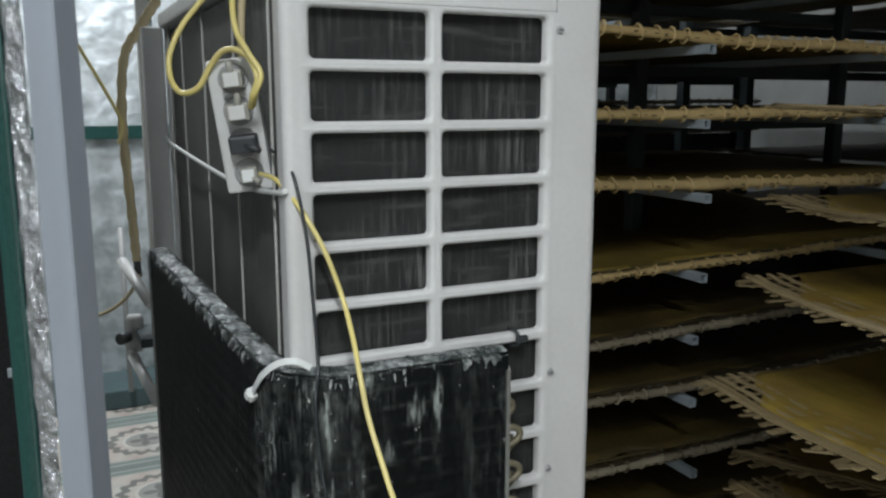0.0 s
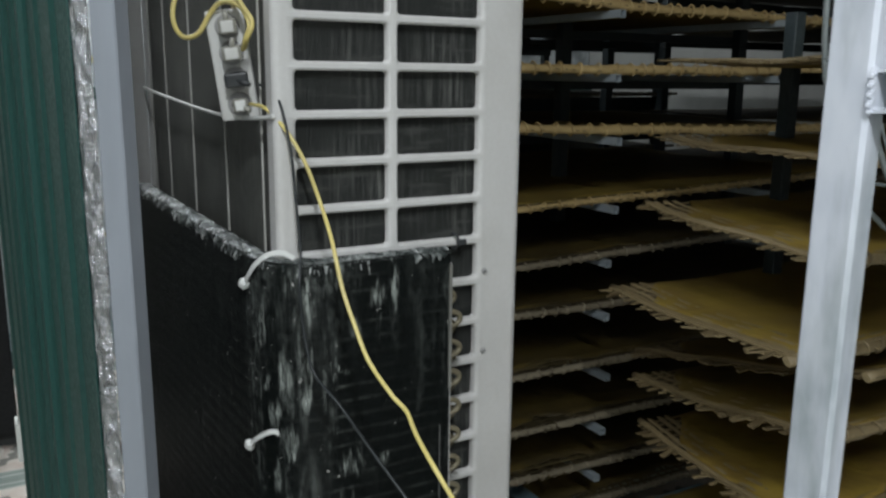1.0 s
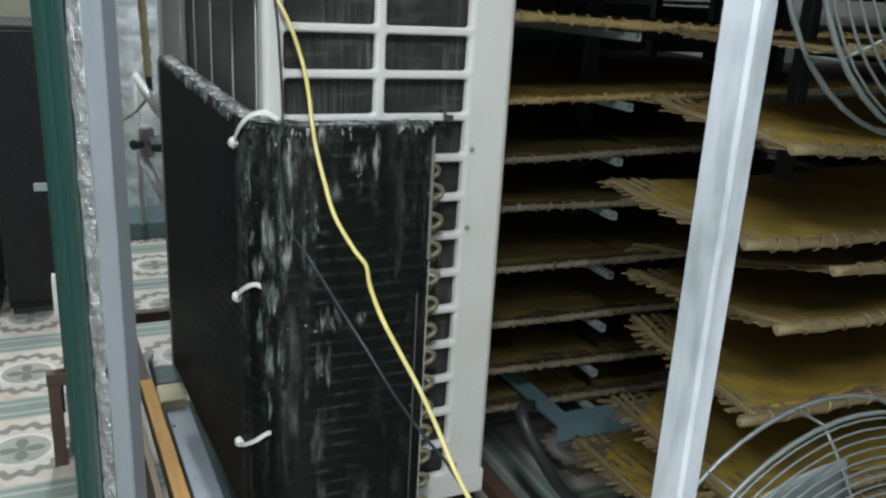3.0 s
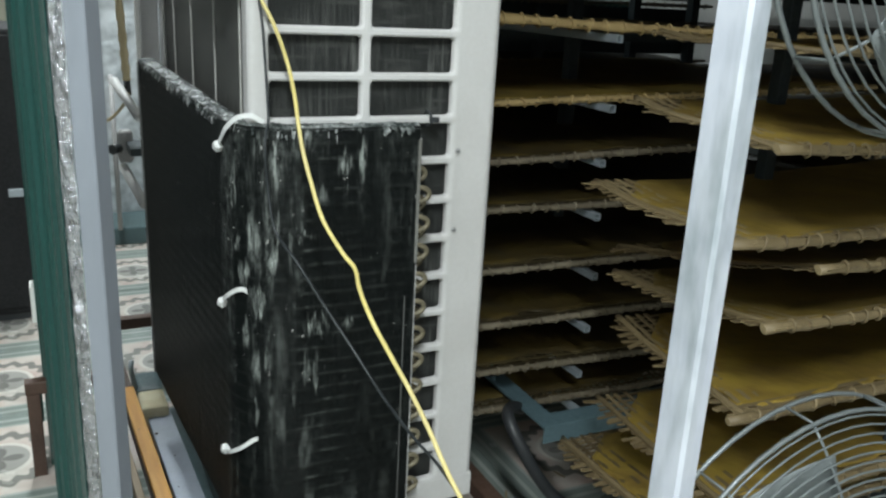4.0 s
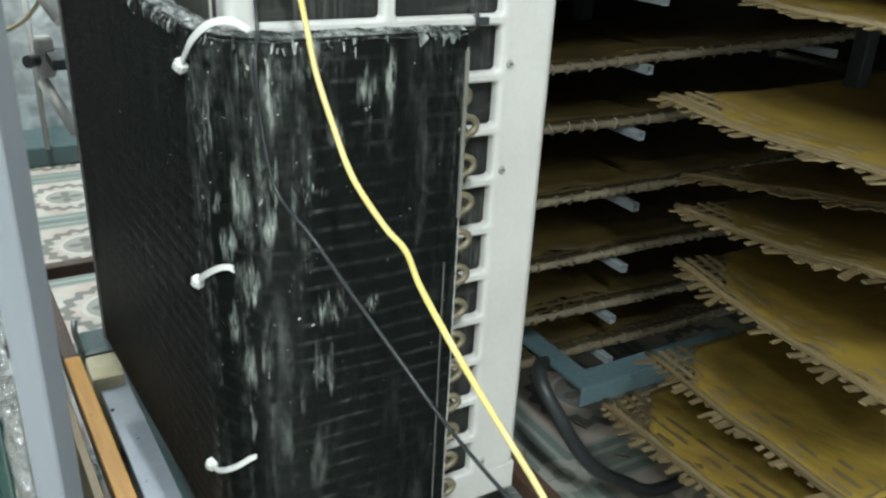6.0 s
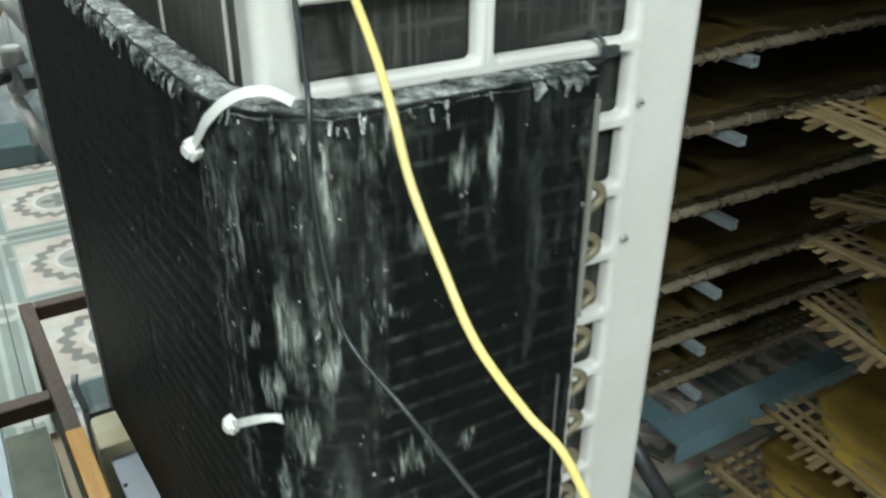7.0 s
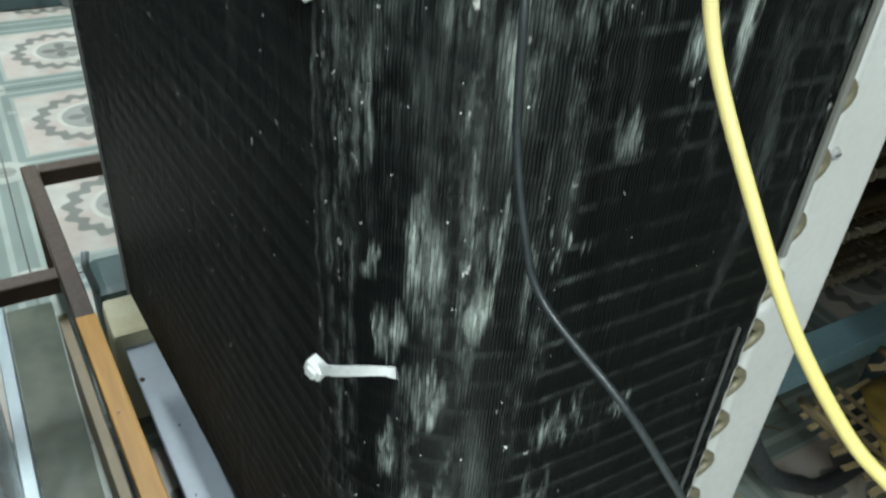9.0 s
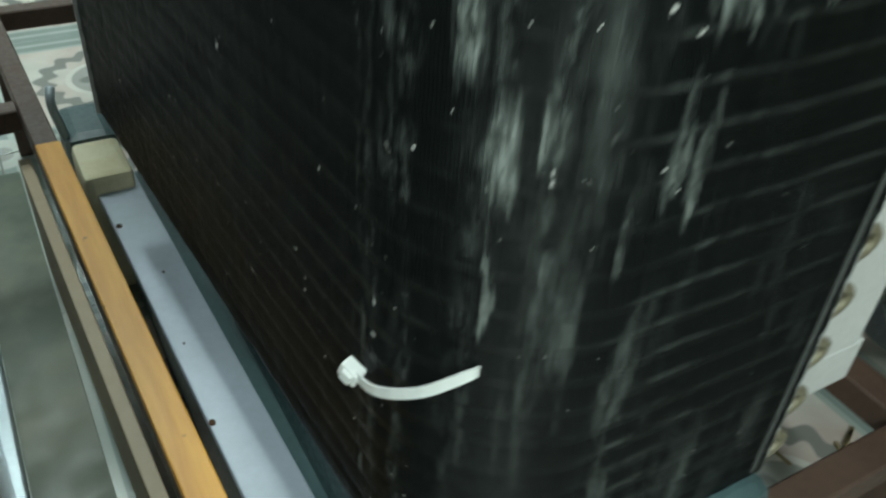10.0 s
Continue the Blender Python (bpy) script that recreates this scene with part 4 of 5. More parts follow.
part("cap", tube(bmesh.new(), [(0.205, 2.12, 0.845), (0.185, 2.1, 0.845)], 0.014, 12), BLACK_PLASTIC, val)
part("stub", rod((0.205, 2.15, 1.026), (0.252, 2.0, 0.945), 0.013), WHITE_STEEL, val)
part("stub", rod((0.215, 2.14, 0.79), (0.252, 2.0, 0.71), 0.013), WHITE_STEEL, val)
part("flange", boxes(((0.226, 2.02, 0.84), (0.275, 2.16, 0.86))), DARK_STEEL, val)
sack = group("hanging_motor", "dark rounded motor under the hose bracket", "motor")
part("case", tube(bmesh.new(), [(0.17, 2.9, 1.74), (0.17, 2.9, 1.78), (0.17, 2.9, 1.9), (0.17, 2.9, 1.94)], lambda t: 0.06 + 0.04 * math.sin(math.pi * min(max(t, 0.12), 0.88)), 18), BLACK_PLASTIC, sack)
part("hanger", rod((0.17, 2.9, 1.93), (0.17, 2.9, 2.95), 0.008), DARK_STEEL, sack)

# ---- power strip and cables ----
strip = group("power_strip", "white four-way power strip hung on the unit's side by cords", "power strip", (0.28, 1.092, 1.377))
body = box(bmesh.new(), (-0.0285, -0.012, -0.082), (0.0285, 0.012, 0.082), 0.004)
part("body", body, WHITE_PLASTIC, strip)
part("lid_seam", boxes(((-0.0288, 0.002, -0.0825), (0.0288, 0.0035, 0.0825))), GREY_PLASTIC, strip)
for z in (0.058, 0.019, -0.02, -0.058):
    bm = bmesh.new()
    bmesh.ops.create_cone(bm, cap_ends=True, segments=24, radius1=0.0185, radius2=0.0175, depth=0.003, matrix=Matrix.Translation((0.002, -0.0132, z)) @ Matrix.Rotation(radians(90), 4, "X"))
    face = part("socket", bm, GREY_PLASTIC, strip, "dull grey round socket face")
    for dx in (-0.0095, 0.0095):
        part("pin_hole", boxes(((0.002 + dx - 0.0025, -0.0152, z - 0.0025), (0.002 + dx + 0.0025, -0.0146, z + 0.0025))), BLACK_PLASTIC, face)
strip.rotation_euler = (radians(4), radians(-7), radians(-20))
sm = strip.matrix_basis


def plug(z, material, label, size, along, cap=None):
    ob = group("plug", label, "plug", sm @ Vector((0.004, -0.0148, z)), "plugs in the strip")
    ob.rotation_euler = strip.rotation_euler
    bm = bmesh.new()
    w, h, d = size
    box(bm, (-w, -d, -h), (w, 0, h), min(w, h) * 0.35)
    part("body", bm, material, ob)
    if cap:
        part("cap", box(bmesh.new(), (-w * 0.7, -d - 0.005, -h * 0.75), (w * 0.7, -d + 0.0002, h * 0.75), 0.0015), cap, ob, "small white end cap")
    part("strain_relief", tube(bmesh.new(), [Vector((0, -d * 0.8, 0)), Vector((0, -d * 0.8, 0)) + Vector(along) * 0.022], lambda t: 0.005 - 0.0015 * t, 8), material, ob)
    return ob


plug(0.058, CLEAR, "translucent grey plug in a power strip", (0.013, 0.011, 0.026), (0, -0.3, 1), WHITE_PLASTIC)
plug(0.019, CLEAR, "square clear grey plug with a yellow cable", (0.014, 0.011, 0.026), (0.2, -0.4, 1), WHITE_PLASTIC)
plug(-0.02, BLACK_PLASTIC, "black moulded plug in a power strip", (0.017, 0.011, 0.026), (0.9, -0.4, -0.4))
plug(-0.058, CLEAR, "small yellowed clear plug with a yellow cable", (0.011, 0.01, 0.022), (0.6, -0.6, -0.4), ZIP_PLASTIC)

thing("yellow_cable", tube(bmesh.new(), smooth_path([
    (0.291, 1.048, 1.32), (0.3, 1.0, 1.315), (0.315, 0.955, 1.285), (0.335, 0.935, 1.24), (0.352, 0.925, 1.185), (0.349, 0.88, 1.145), (0.345, 0.85, 1.115), (0.347, 0.832, 1.075), (0.351, 0.803, 1.033),
    (0.357, 0.77, 0.99), (0.377, 0.742, 0.948), (0.386, 0.715, 0.932), (0.375, 0.665, 0.92), (0.37, 0.605, 0.9), (0.386, 0.583, 0.862), (0.404, 0.555, 0.82),
    (0.405, 0.5, 0.797), (0.412, 0.45, 0.757), (0.44, 0.4, 0.68), (0.49, 0.36, 0.5), (0.53, 0.33, 0.2), (0.56, 0.3, 0.02), (0.66, 0.25, 0.008)], 9), 0.003, 10, 0.9),
    YELLOW_PVC, "dusty yellow cable hanging from the power strip over the coil", "cable")
thing("black_cable", tube(bmesh.new(), smooth_path([
    (0.303, 1.04, 1.35), (0.309, 0.97, 1.33), (0.317, 0.945, 1.26), (0.321, 0.94, 1.19), (0.321, 0.925, 1.11), (0.31, 0.902, 1.075), (0.311, 0.897, 1.02), (0.313, 0.884, 0.975), (0.318, 0.868, 0.943),
    (0.336, 0.818, 0.91), (0.367, 0.788, 0.852), (0.4, 0.74, 0.79), (0.419, 0.675, 0.748), (0.422, 0.58, 0.738), (0.42, 0.48, 0.742), (0.437, 0.41, 0.69),
    (0.482, 0.362, 0.5), (0.52, 0.335, 0.2), (0.55, 0.31, 0.02), (0.64, 0.28, 0.006)], 9), 0.0021, 8),
    CABLE, "thin black cable hanging in front of the coil", "cable")
thing("yellow_cable", tube(bmesh.new(), smooth_path([
    (0.283, 1.045, 1.4), (0.281, 1.025, 1.414), (0.286, 1.02, 1.434), (0.28, 1.033, 1.457), (0.268, 1.052, 1.467), (0.256, 1.069, 1.465), (0.244, 1.082, 1.448), (0.23, 1.09, 1.423), (0.213, 1.108, 1.417), (0.204, 1.127, 1.434), (0.205, 1.137, 1.462), (0.22, 1.143, 1.495), (0.244, 1.148, 1.526), (0.27, 1.149, 1.555), (0.29, 1.12, 1.6)], 10), 0.0037, 10),
    YELLOW_PVC, "bright yellow cable looped above the power strip", "cable")
thing("yellow_cable", tube(bmesh.new(), smooth_path([
    (0.285, 1.045, 1.402), (0.283, 1.022, 1.416), (0.289, 1.016, 1.438), (0.279, 1.03, 1.462), (0.27, 1.051, 1.49), (0.271, 1.069, 1.527), (0.278, 1.09, 1.6)], 10), 0.0038, 10),
    YELLOW_PVC, "bright yellow cable dropping to a plug", "cable")
thing("beige_cable", tube(bmesh.new(), smooth_path([(0.283, 1.08, 1.45), (0.287, 1.1, 1.5), (0.296, 1.1, 1.6)], 8), 0.005, 8), BEIGE_TAPE, "dull beige cable above the power strip", "cable")
thing("tie_string", tube(bmesh.new(), smooth_path([(0.292, 1.9, 1.33), (0.285, 1.7, 1.32), (0.292, 1.35, 1.3), (0.29, 1.14, 1.296), (0.297, 0.99, 1.302), (0.3, 0.965, 1.306)], 10), 0.0035, 6), WHITE_PLASTIC, "white string tied across the unit's side", "string")

# ---- the drying racks ----
rnd = random.Random(7)
SLAT = mesh_of("slat", box(bmesh.new(), (-0.5, -0.0045, -0.0012), (0.5, 0.0045, 0.0012)), BAMBOO)


def tray(corners, label, bunch, ragged=True, sag=0.012, mat=None, cane=None, thick=0.0085):
    """A woven bamboo tray. Corners in order: near left, near right, far right, far left."""
    nl, nr, fr_, fl = [Vector(c) for c in corners]
    seed = rnd.random() * 50
    mat, cane = mat or WOVEN, cane or BAMBOO
    t = group("drying_tray", label, "drying tray", tuple(nl), bunch)
    width, depth = (nr - nl).length, (fl - nl).length

    def at(u, v, up=0.0):
        q = nl.lerp(nr, u).lerp(fl.lerp(fr_, u), v)
        q.z += up - sag * (4 * v * (1 - v)) * 0.6 - sag * (4 * u * (1 - u)) + 0.006 * noise.noise((u * 4, v * 4, seed))
        return q - nl

    # the solid weave, with an uneven margin
    bm = bmesh.new()
    nu, nv = 46, 30
    m0 = 0.022 / width if ragged else 0.02 / width
    grid = []
    for i in range(nu + 1):
        col = []
        for j in range(nv + 1):
            v = j / nv
            left = m0 * (1.0 + 0.9 * noise.noise((v * 9, seed, 1))) + (0.1 / width * max(0, v - 0.76) * 4 if ragged else 0)
            u = left + (1 - left) * i / nu
            front = (0.035 if ragged else 0.05) / depth * (1 + 0.5 * noise.noise((u * 12, seed, 3)) + 0.5 * noise.noise((u * 70, seed, 9)))
            vv = front + (0.97 - front) * v
            col.append(bm.verts.new(at(u, vv, 0.004 + 0.0025 * noise.noise((u * 30, vv * 22, seed)))))
        grid.append(col)
    for i in range(nu):
        for j in range(nv):
            f = bm.faces.new((grid[i][j], grid[i + 1][j], grid[i + 1][j + 1], grid[i][j + 1]))
            f.smooth = True
    thicken(bm, 0.003)
    part("woven_mat", bm, mat, t, "golden-brown densely woven mat")
    # open lattice at the margins
    bm = bmesh.new()

    def strip_between(u0, v0, u1, v1, half, up, bits=6):
        prev = None
        for k in range(bits + 1):
            f = k / bits
            a = at(u0 + (u1 - u0) * f, v0 + (v1 - v0) * f, up + 0.0012 * math.sin(k * 3.1 + u0 * 40))
            d = (at(u1, v1) - at(u0, v0)).normalized()
            s = Vector((-d.y, d.x, 0)) * half
            row = [bm.verts.new(a + s), bm.verts.new(a - s), bm.verts.new(a - s - Vector((0, 0, 0.002))), bm.verts.new(a + s - Vector((0, 0, 0.002)))]
            if prev:
                for n in range(4):
                    bm.faces.new((prev[n], prev[(n + 1) % 4], row[(n + 1) % 4], row[n]))
            else:
                bm.faces.new(row)
            prev = row
        bm.faces.new(list(reversed(prev)))

    v = 0.0
    while v < 1:
        strip_between(-rnd.uniform(0.0, 0.02) / width, v, (0.15 if ragged else 0.08) / width, v + rnd.uniform(-0.01, 0.01), rnd.uniform(0.003, 0.0048), 0.0015, 3)
        v += rnd.uniform(0.02, 0.034) / depth
    for k in range(4 if ragged else 2):
        strip_between((0.006 + 0.026 * k) / width, 0.0, (0.006 + 0.026 * k + rnd.uniform(-0.006, 0.006)) / width, 1.0, 0.0045, 0.004, 12)
    for k in range(3):
        strip_between(0.0, (0.006 + 0.02 * k) / depth, 1.0, (0.006 + 0.02 * k) / depth, 0.0045, 0.004, 14)
    u = 0.02
    while u < 1:
        strip_between(u, -rnd.uniform(0.0, 0.01) / depth, u + rnd.uniform(-0.01, 0.01), 0.07 / depth, rnd.uniform(0.003, 0.005), 0.0015, 2)
        u += rnd.uniform(0.018, 0.03) / width
    ob = part("lattice", bm, cane if ragged else DARK_CANE, t, "open split-bamboo lattice along the edges")
    tagged(ob, kind="stuff")
    # stiffening poles along the front edge, bound with split cane
    pole = [at(-0.03 / width + k / 24 * (1 + 0.05 / width), 0.004 / depth, 0.002) for k in range(25)]
    part("edge_pole", tube(bmesh.new(), pole, lambda q: thick * (1 + 0.16 * math.sin(q * 61 + seed) + 0.1 * math.sin(q * 23)), 8, 0.6), cane, t, "pale split-bamboo edge pole")
    bm = bmesh.new()
    u = 0.03
    while u < 1:
        p = at(u, 0.004 / depth, 0.002)
        tilt = rnd.uniform(-0.006, 0.006)
        tube(bm, [p + Vector((tilt * math.sin(a), (thick - 0.001) * math.cos(a), (thick + 0.002) * math.sin(a))) for a in [k * math.pi / 4 for k in range(8)]], 0.0022, 5, 1.0, True)
        u += rnd.uniform(0.03, 0.055) / width
    ob = part("binding", bm, cane, t)
    tagged(ob, "pale cane binding round the edge", kind="stuff")
    if ragged:
        pole = [at(0.012 / width, k / 14 * 1.02, 0.003) for k in range(15)]
        part("edge_pole", tube(bmesh.new(), pole, 0.006, 8, 0.5), BAMBOO, t)
        # loose strip ends
        v = 0.1
        while v < 0.99:
            ob = new("slat", SLAT)
            ob.parent = t
            l = rnd.uniform(0.02, 0.05)
            ob.matrix_local = Matrix.Translation(at(0, v, 0.001) + Vector((-l * 0.3, 0, 0))) @ pose(0, 0, 0, rnd.uniform(-10, 10), rnd.uniform(-6, 8), rnd.uniform(-25, 12)) @ Matrix.Diagonal((l, rnd.uniform(0.7, 1.3), 1, 1))
            v += rnd.choice((0.02, 0.03, 0.04, 0.09)) / depth
    return t


# the rear rack: trays on aluminium tubes that run back
# height of each tray's front edge at x = 0.95 and at x = 1.3
FRONT = ((0.31, 0.296), (0.411, 0.395), (0.539, 0.527), (0.674, 0.672), (0.822, 0.82), (0.943, 0.955), (1.074, 1.087), (1.25, 1.239), (1.381, 1.386), (1.532, 1.524), (1.68, 1.675))
LEVELS = [a + (b - a) * 0.75 for a, b in FRONT]
# lower levels take the mat whose colour holds the shade under a tray
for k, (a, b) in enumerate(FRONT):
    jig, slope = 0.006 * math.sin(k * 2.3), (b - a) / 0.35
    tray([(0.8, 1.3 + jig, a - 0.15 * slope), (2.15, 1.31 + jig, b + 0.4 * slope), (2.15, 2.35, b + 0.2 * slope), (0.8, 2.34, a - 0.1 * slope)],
         "golden-brown bamboo drying tray with a bound front edge" if k > 5 else "stained bamboo drying tray with a bound front edge, mat darkened for shade", "trays on the rear rack", False, 0.004, WOVEN_MID if k > 5 else WOVEN_SHADE, GOLD_CANE if k > 5 else BAMBOO_OLD, 0.0125 if k > 6 else 0.0085)
for k, z in enumerate(LEVELS):
    for x in (0.85, 1.205, 1.76):
        bm = square_tube(bmesh.new(), (x, 1.272 + 0.01 * math.sin(k * 1.7), z - 0.031), (x + 0.017, 2.4, z - 0.013), 1, 0.002, 0.002)
        thing("rack_tube", bm, ALU, "pale square aluminium tube carrying a drying tray", "tube", "rack tubes")
rack = group("drying_rack", "dark steel uprights and cross bars of the rear drying rack", "rack")
for x in (0.81, 1.39, 2.1):
    for y in (1.72, 2.36):
        part("upright", square_tube(bmesh.new(), (x, y, 0.0), (x + 0.035, y + 0.035, 2.0), 2), DARK_STEEL, rack)
for z in LEVELS:
    for y in (1.757, 2.327):
        part("cross_bar", boxes(((0.81, y, z - 0.055), (2.13, y + 0.03, z - 0.0315))), DARK_STEEL, rack)

FAR = (0.4, 0.54, 0.68, 0.82, 0.95, 1.07, 1.185, 1.295, 1.405, 1.56, 1.7)
# far mats too have their shade put into the colour
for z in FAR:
    tray([(0.8, 2.5, z - 0.01), (2.6, 2.5, z), (2.6, 3.5, z), (0.8, 3.5, z - 0.01)], "golden bamboo drying tray far back in the rack, mat darkened for shade", "trays on the far rack", False, 0.004, WOVEN_SHADE, BAMBOO_OLD)
rack3 = group("drying_rack", "dark steel frame of the far drying rack", "rack")
for x in (1.0, 1.8, 2.56):
    for y in (2.56, 3.4):
        part("upright", square_tube(bmesh.new(), (x, y, 0.0), (x + 0.035, y + 0.035, 2.0), 2), DARK_STEEL, rack3)
for z in FAR:
    for y in (2.6, 3.37):
        part("cross_bar", boxes(((0.82, y, z - 0.092), (2.58, y + 0.028, z - 0.016))), DARK_STEEL, rack3)

# side rack: same mat colour with the shade painted in
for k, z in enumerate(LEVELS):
    tray([(2.25, 1.3, z - 0.008), (3.5, 1.31, z), (3.5, 2.36, z), (2.25, 2.35, z - 0.008)], "golden bamboo drying tray beside the room's wall, mat darkened for shade", "trays on the side rack", False, 0.004, WOVEN_SHADE, BAMBOO_OLD)
rack4 = group("drying_rack", "dark steel frame of the drying rack by the wall", "rack")
for x in (2.3, 3.44):
    for y in (1.36, 2.26):
        part("upright", square_tube(bmesh.new(), (x, y, 0.0), (x + 0.035, y + 0.035, 2.0), 2), DARK_STEEL, rack4)
for z in LEVELS:
    for y in (1.4, 2.23):
        part("cross_bar", boxes(((2.27, y, z - 0.046), (3.48, y + 0.028, z - 0.016))), DARK_STEEL, rack4)

# the near stack: trays with ragged ends, back corner and front corner
NEAR = (((1.135, 1.05, 1.399), (1.02, 0.5, 1.4)), ((1.14, 1.05, 1.245), (1.02, 0.5, 1.25)), ((1.1, 1.055, 1.112), (0.942, 0.5, 1.117)), ((1.018, 1.05, 0.945), (0.886, 0.5, 0.985)),
        ((1.098, 1.05, 0.8), (1.07, 0.5, 0.93)), ((1.094, 1.05, 0.742), (0.977, 0.5, 0.847)), ((1.116, 1.05, 0.633), (0.936, 0.5, 0.704)),
        ((1.085, 1.05, 0.445), (0.94, 0.5, 0.54)), ((1.04, 1.1, 0.32), (0.86, 0.5, 0.5)))
for k, (b, f) in enumerate(NEAR):
    tray([f, (f[0] + 1.0, f[1] + 0.02, f[2] + 0.005), (b[0] + 1.0, b[1] + 0.02, b[2] + 0.02), b],
         "dark stained bamboo drying tray with ragged split ends" if k in (4, 5) else "golden-brown bamboo drying tray with ragged split ends", "trays on the near rack", True, 0.012, WOVEN_MID if k in (4, 5) else WOVEN)
rack2 = group("drying_rack", "dark steel frame carrying the near drying trays", "rack")
for x in (1.42, 1.9):
    for y in (0.56, 0.98):
        part("upright", square_tube(bmesh.new(), (x, y, 0.0), (x + 0.03, y + 0.03, 1.5), 2), DARK_STEEL, rack2)
for b, f in NEAR:
    for x in (1.451, 1.871):
        zf, zb = f[2] - 0.03, b[2] - 0.03
        bm = bmesh.new()
        tube(bm, [(x + 0.01, 0.52, zf), (x + 0.01, 1.04, zb)], 0.009, 6)
        part("bearer", bm, DARK_STEEL, rack2)
rail = group("rack_foot_rail", "blue-grey steel angles across the rack's foot", "rail")
part("top_flange", boxes(((1.03, 1.15, 0.322), (1.5, 1.205, 0.33)), bevel=0.001), BLUE_STEEL, rail)
part("side_rail", boxes(((1.03, 1.2055, 0.322), (1.08, 1.7, 0.33)), bevel=0.001), BLUE_STEEL, rail)
part("front_flange", boxes(((1.03, 1.15, 0.285), (1.5, 1.155, 0.3215)), bevel=0.001), BLUE_STEEL, rail)
thing("rack_foot_rail", boxes(((1.4, 1.165, 0.0), (1.44, 1.2, 0.321)), bevel=0.004), DARK_STEEL, "dark steel foot under the rack's rail", "post")
thing("rubber_hose", tube(bmesh.new(), smooth_path([(1.06, 1.3, 0.3), (0.99, 1.24, 0.345), (0.94, 1.17, 0.36), (0.955, 1.12, 0.3), (1.0, 1.1, 0.22), (1.06, 1.1, 0.15), (1.14, 1.1, 0.09), (1.25, 1.1, 0.03), (1.5, 1.12, 0.02)], 10), 0.015, 12), BLACK_PLASTIC, "black rubber hose drooping onto the tiles", "hose")
debris = bmesh.new()
for k in range(70):
    x, y = rnd.uniform(0.9, 1.8), rnd.uniform(0.75, 1.5)
    box(debris, (-0.02, -0.0025, 0), (0.02, 0.0025, 0.002), 0, pose(x, y, 0.002, 0, 0, rnd.uniform(0, 180)))
thing("bamboo_litter", debris, BAMBOO, "scattered bits of split bamboo on the tiles", "litter", kind="stuff")

# ---- the galvanised fan frame ----
ff = group("fan_frame", "welded galvanised square-tube frame for the fans", "frame")
part("post", square_tube(bmesh.new(), (0.532, 0.21, 0.0), (0.557, 0.252, 1.95), 2, 0.0025, 0.005), GALV, ff, "streaked galvanised square tube")
part("post", square_tube(bmesh.new(), (1.5, 0.21, 0.0), (1.525, 0.252, 1.95), 2, 0.0025, 0.005), GALV, ff)
part("beam", square_tube(bmesh.new(), (0.533, 0.172, 1.34), (1.525, 0.2095, 1.374), 0, 0.0025, 0.005), GALV, ff)
bm = bmesh.new()
for k in range(14):
    bmesh.ops.create_icosphere(bm, subdivisions=1, radius=0.0038, matrix=Matrix.Translation((0.5325 + 0.002 * math.sin(k * 2.1), 0.2085, 1.341 + 0.0025 * k)) @ Matrix.Diagonal((1, 0.7, 0.8, 1)))
part("weld", bm, GALV, ff, "lumpy grey weld bead")


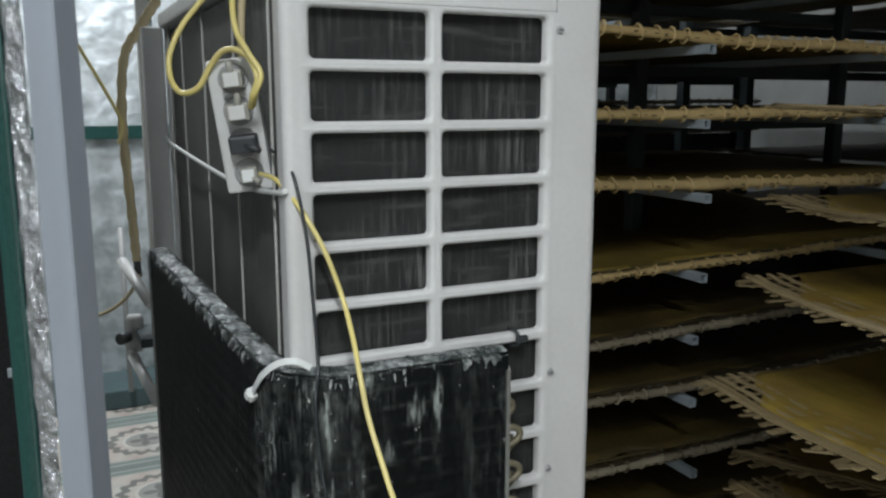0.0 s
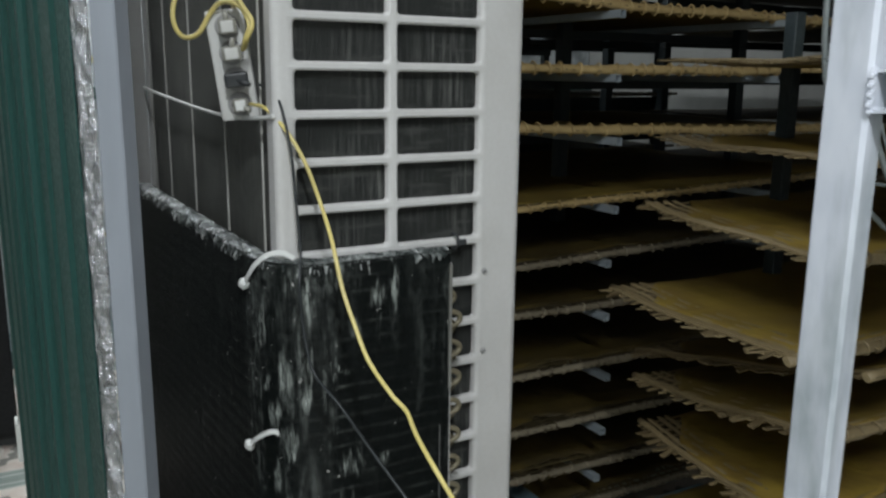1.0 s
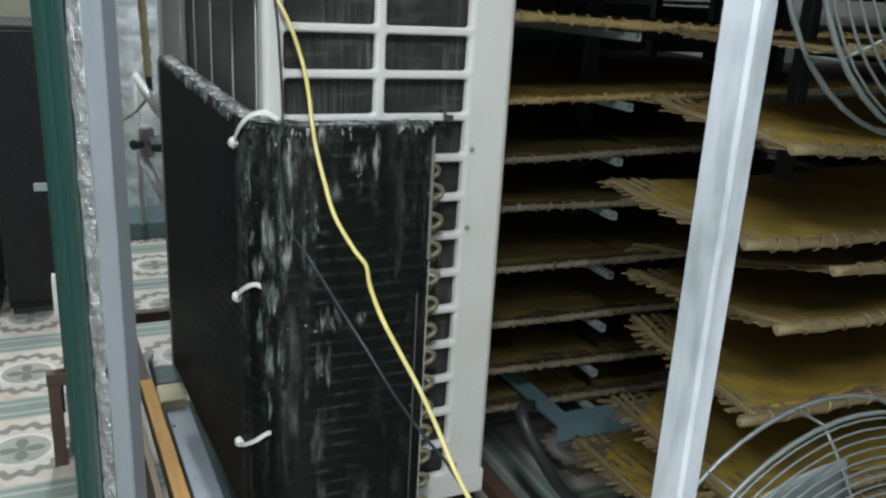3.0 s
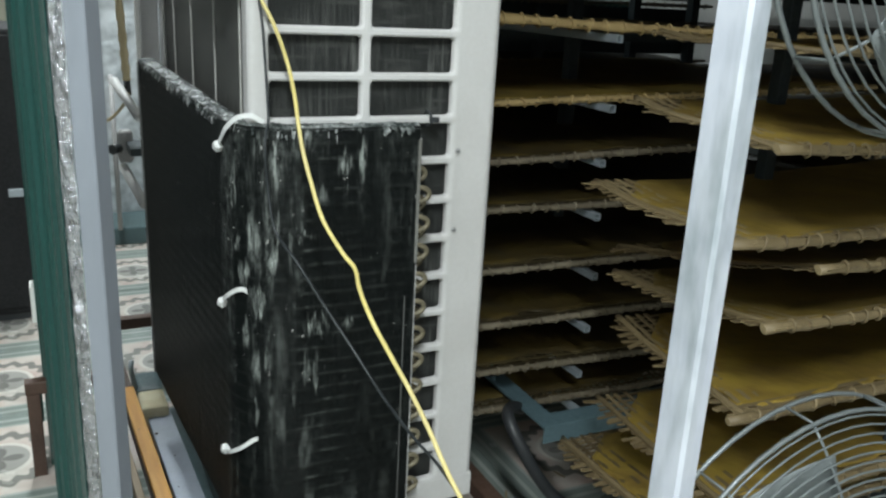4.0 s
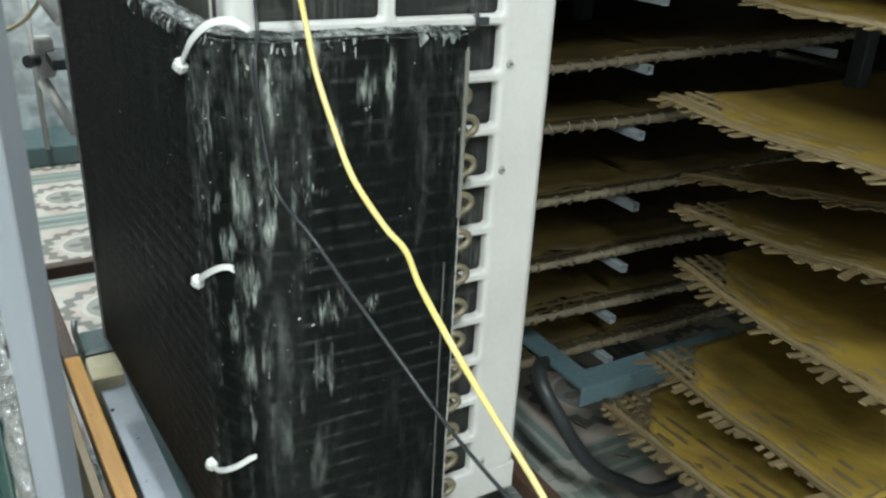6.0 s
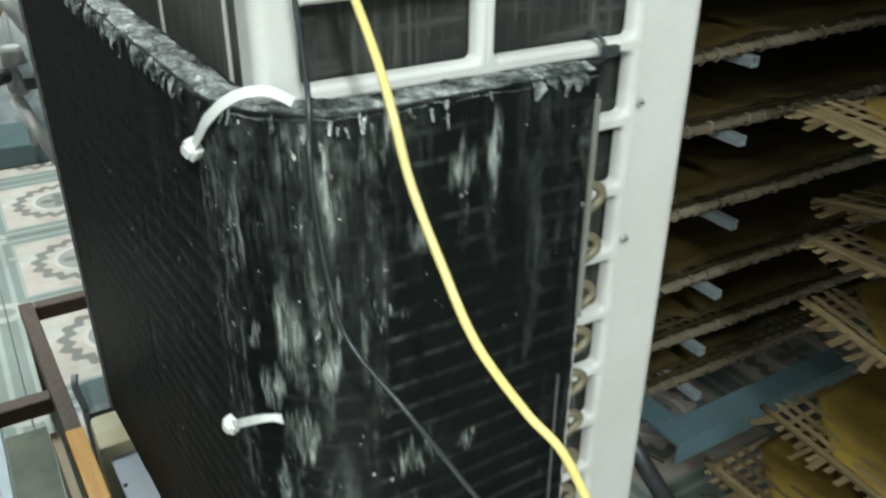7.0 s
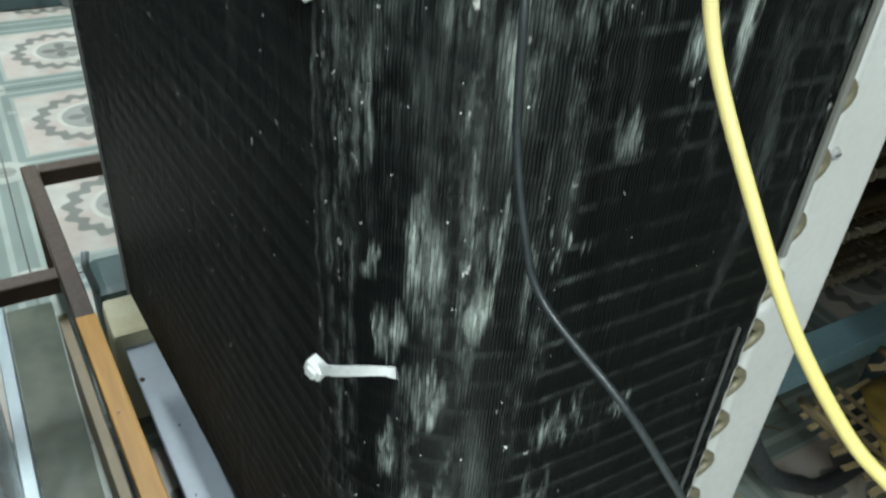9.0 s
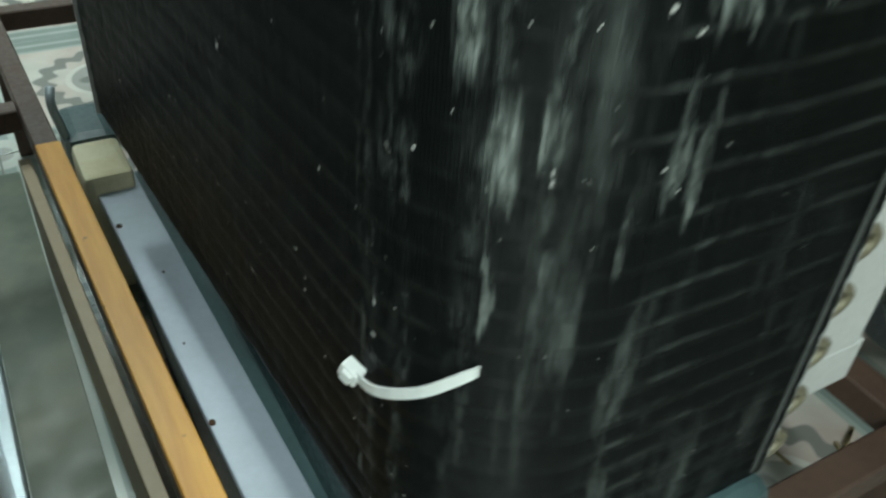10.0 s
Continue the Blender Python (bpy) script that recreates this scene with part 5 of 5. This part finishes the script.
def fan(centre, r, foot):
    f = group("industrial_fan", "large industrial fan with a grey wire guard", "fan", centre, "fans")
    rim = lambda rr, y: [(rr * math.cos(a), y, rr * math.sin(a)) for a in [k * 2 * math.pi / 48 for k in range(48)]]
    for rr, y, w in ((r, 0.0, 0.0034), (r, 0.05, 0.0034), (r * 0.2, -0.088, 0.004)):
        part("guard_ring", tube(bmesh.new(), rim(rr, y), w, 6, 1.0, True), GUARD, f)
    dome = lambda q: -0.09 * (1 - q ** 2.6)
    for k in range(22):
        q = 0.26 + 0.72 * k / 21
        part("guard_ring", tube(bmesh.new(), rim(r * q, dome(q)), 0.0017, 5, 1.0, True), GUARD, f)
    for k in range(12):
        a = k * 2 * math.pi / 12 + 0.2
        part("guard_strut", tube(bmesh.new(), [(q * r * math.cos(a), dome(q) + 0.003, q * r * math.sin(a)) for q in (0.2, 0.4, 0.6, 0.8, 0.92, 1.0)] + [(r * math.cos(a), 0.05, r * math.sin(a))], 0.0022, 5), GUARD, f)
    bm = bmesh.new()
    tube(bm, [(0, 0.16, 0), (0, 0.15, 0), (0, 0.03, 0), (0, 0.02, 0)], lambda t: 0.07 if 0.1 < t < 0.9 else 0.055, 20)
    part("motor", bm, DARK_STEEL, f)
    bm = bmesh.new()
    tube(bm, [(0, 0.02, 0), (0, -0.03, 0), (0, -0.05, 0)], lambda t: 0.05 - 0.02 * t, 20)
    part("hub", bm, DARK_STEEL, f)
    for b in range(3):
        bm = bmesh.new()
        g = []
        for i in range(9):
            q = 0.045 + (r * 0.88 - 0.045) * i / 8
            half = radians(30 - 10 * i / 8)
            g.append([bm.verts.new((q * math.cos(b * 2.094 + half * j / 3), -0.03 + 0.06 * (j + 3) / 6 * (1 - 0.4 * i / 8), q * math.sin(b * 2.094 + half * j / 3))) for j in range(-3, 4)])
        for i in range(8):
            for j in range(6):
                bm.faces.new((g[i][j], g[i + 1][j], g[i + 1][j + 1], g[i][j + 1])).smooth = True
        thicken(bm, 0.002)
        part("blade", bm, GUARD, f)
    if foot:
        part("stand", tube(bmesh.new(), [(0, 0.1, -0.07), (0, 0.1, -centre[2] + 0.01)], 0.018, 12), DARK_STEEL, f)
        part("base", boxes(((-0.2, 0.0, -centre[2]), (0.2, 0.2, -centre[2] + 0.025)), bevel=0.01), DARK_STEEL, f)
    else:
        part("bracket", boxes(((-0.03, -0.1395, -0.105), (0.03, -0.13, -0.072)), ((-0.03, -0.13, -0.105), (0.03, 0.12, -0.095)), ((-0.03, 0.06, -0.095), (0.03, 0.12, -0.055)), bevel=0.002), DARK_STEEL, f)
    return f


fan((0.97, 0.36, 0.478), 0.305, True)
fan((1.02, 0.35, 1.445), 0.293, False)

# tube lights on the ceiling
for place, turn in (((-0.3, -1.1), 90), ((-1.2, -0.3), 90), ((0.1, 3.2), 90), ((2.6, 3.3), 0)):
    tl = group("ceiling_light", "white fluorescent batten light on the ceiling", "ceiling light", (place[0], place[1], 2.95), "ceiling lights")
    tl.rotation_euler = (0, 0, radians(turn))
    part("housing", boxes(((-0.62, -0.05, -0.06), (0.62, 0.05, 0)), bevel=0.006), WHITE_STEEL, tl)
    part("tube", tube(bmesh.new(), [(-0.6, 0, -0.085), (0.6, 0, -0.085)], 0.018, 12), LAMP_GLASS, tl, "glowing fluorescent tube")
    for x in (-0.61, 0.595):
        part("end_cap", boxes(((x, -0.025, -0.11), (x + 0.015, 0.025, -0.06))), WHITE_PLASTIC, tl)

# ---- floor tiles ----
floor = group("floor", "glossy patterned floor tiles with pink rosettes and green bands", "floor", kind="structure")
SIZE = 0.512
tile_mesh = mesh_of("tile", box(bmesh.new(), (-SIZE / 2 + 0.0015, -SIZE / 2 + 0.0015, -0.011), (SIZE / 2 - 0.0015, SIZE / 2 - 0.0015, 0.0), 0.0012), TILE)
for i in range(-3, 8):
    for j in range(-8, 5):
        x, y = -0.165 + i * SIZE, 2.03 + j * SIZE
        if -2.1 < x < 3.9 and -2.3 < y < 4.5:
            t = new("tile", tile_mesh)
            t.parent = floor
            t.location = (x, y, 0.0006 * math.sin(i * 5.1 + j * 3.3) - 0.0006)
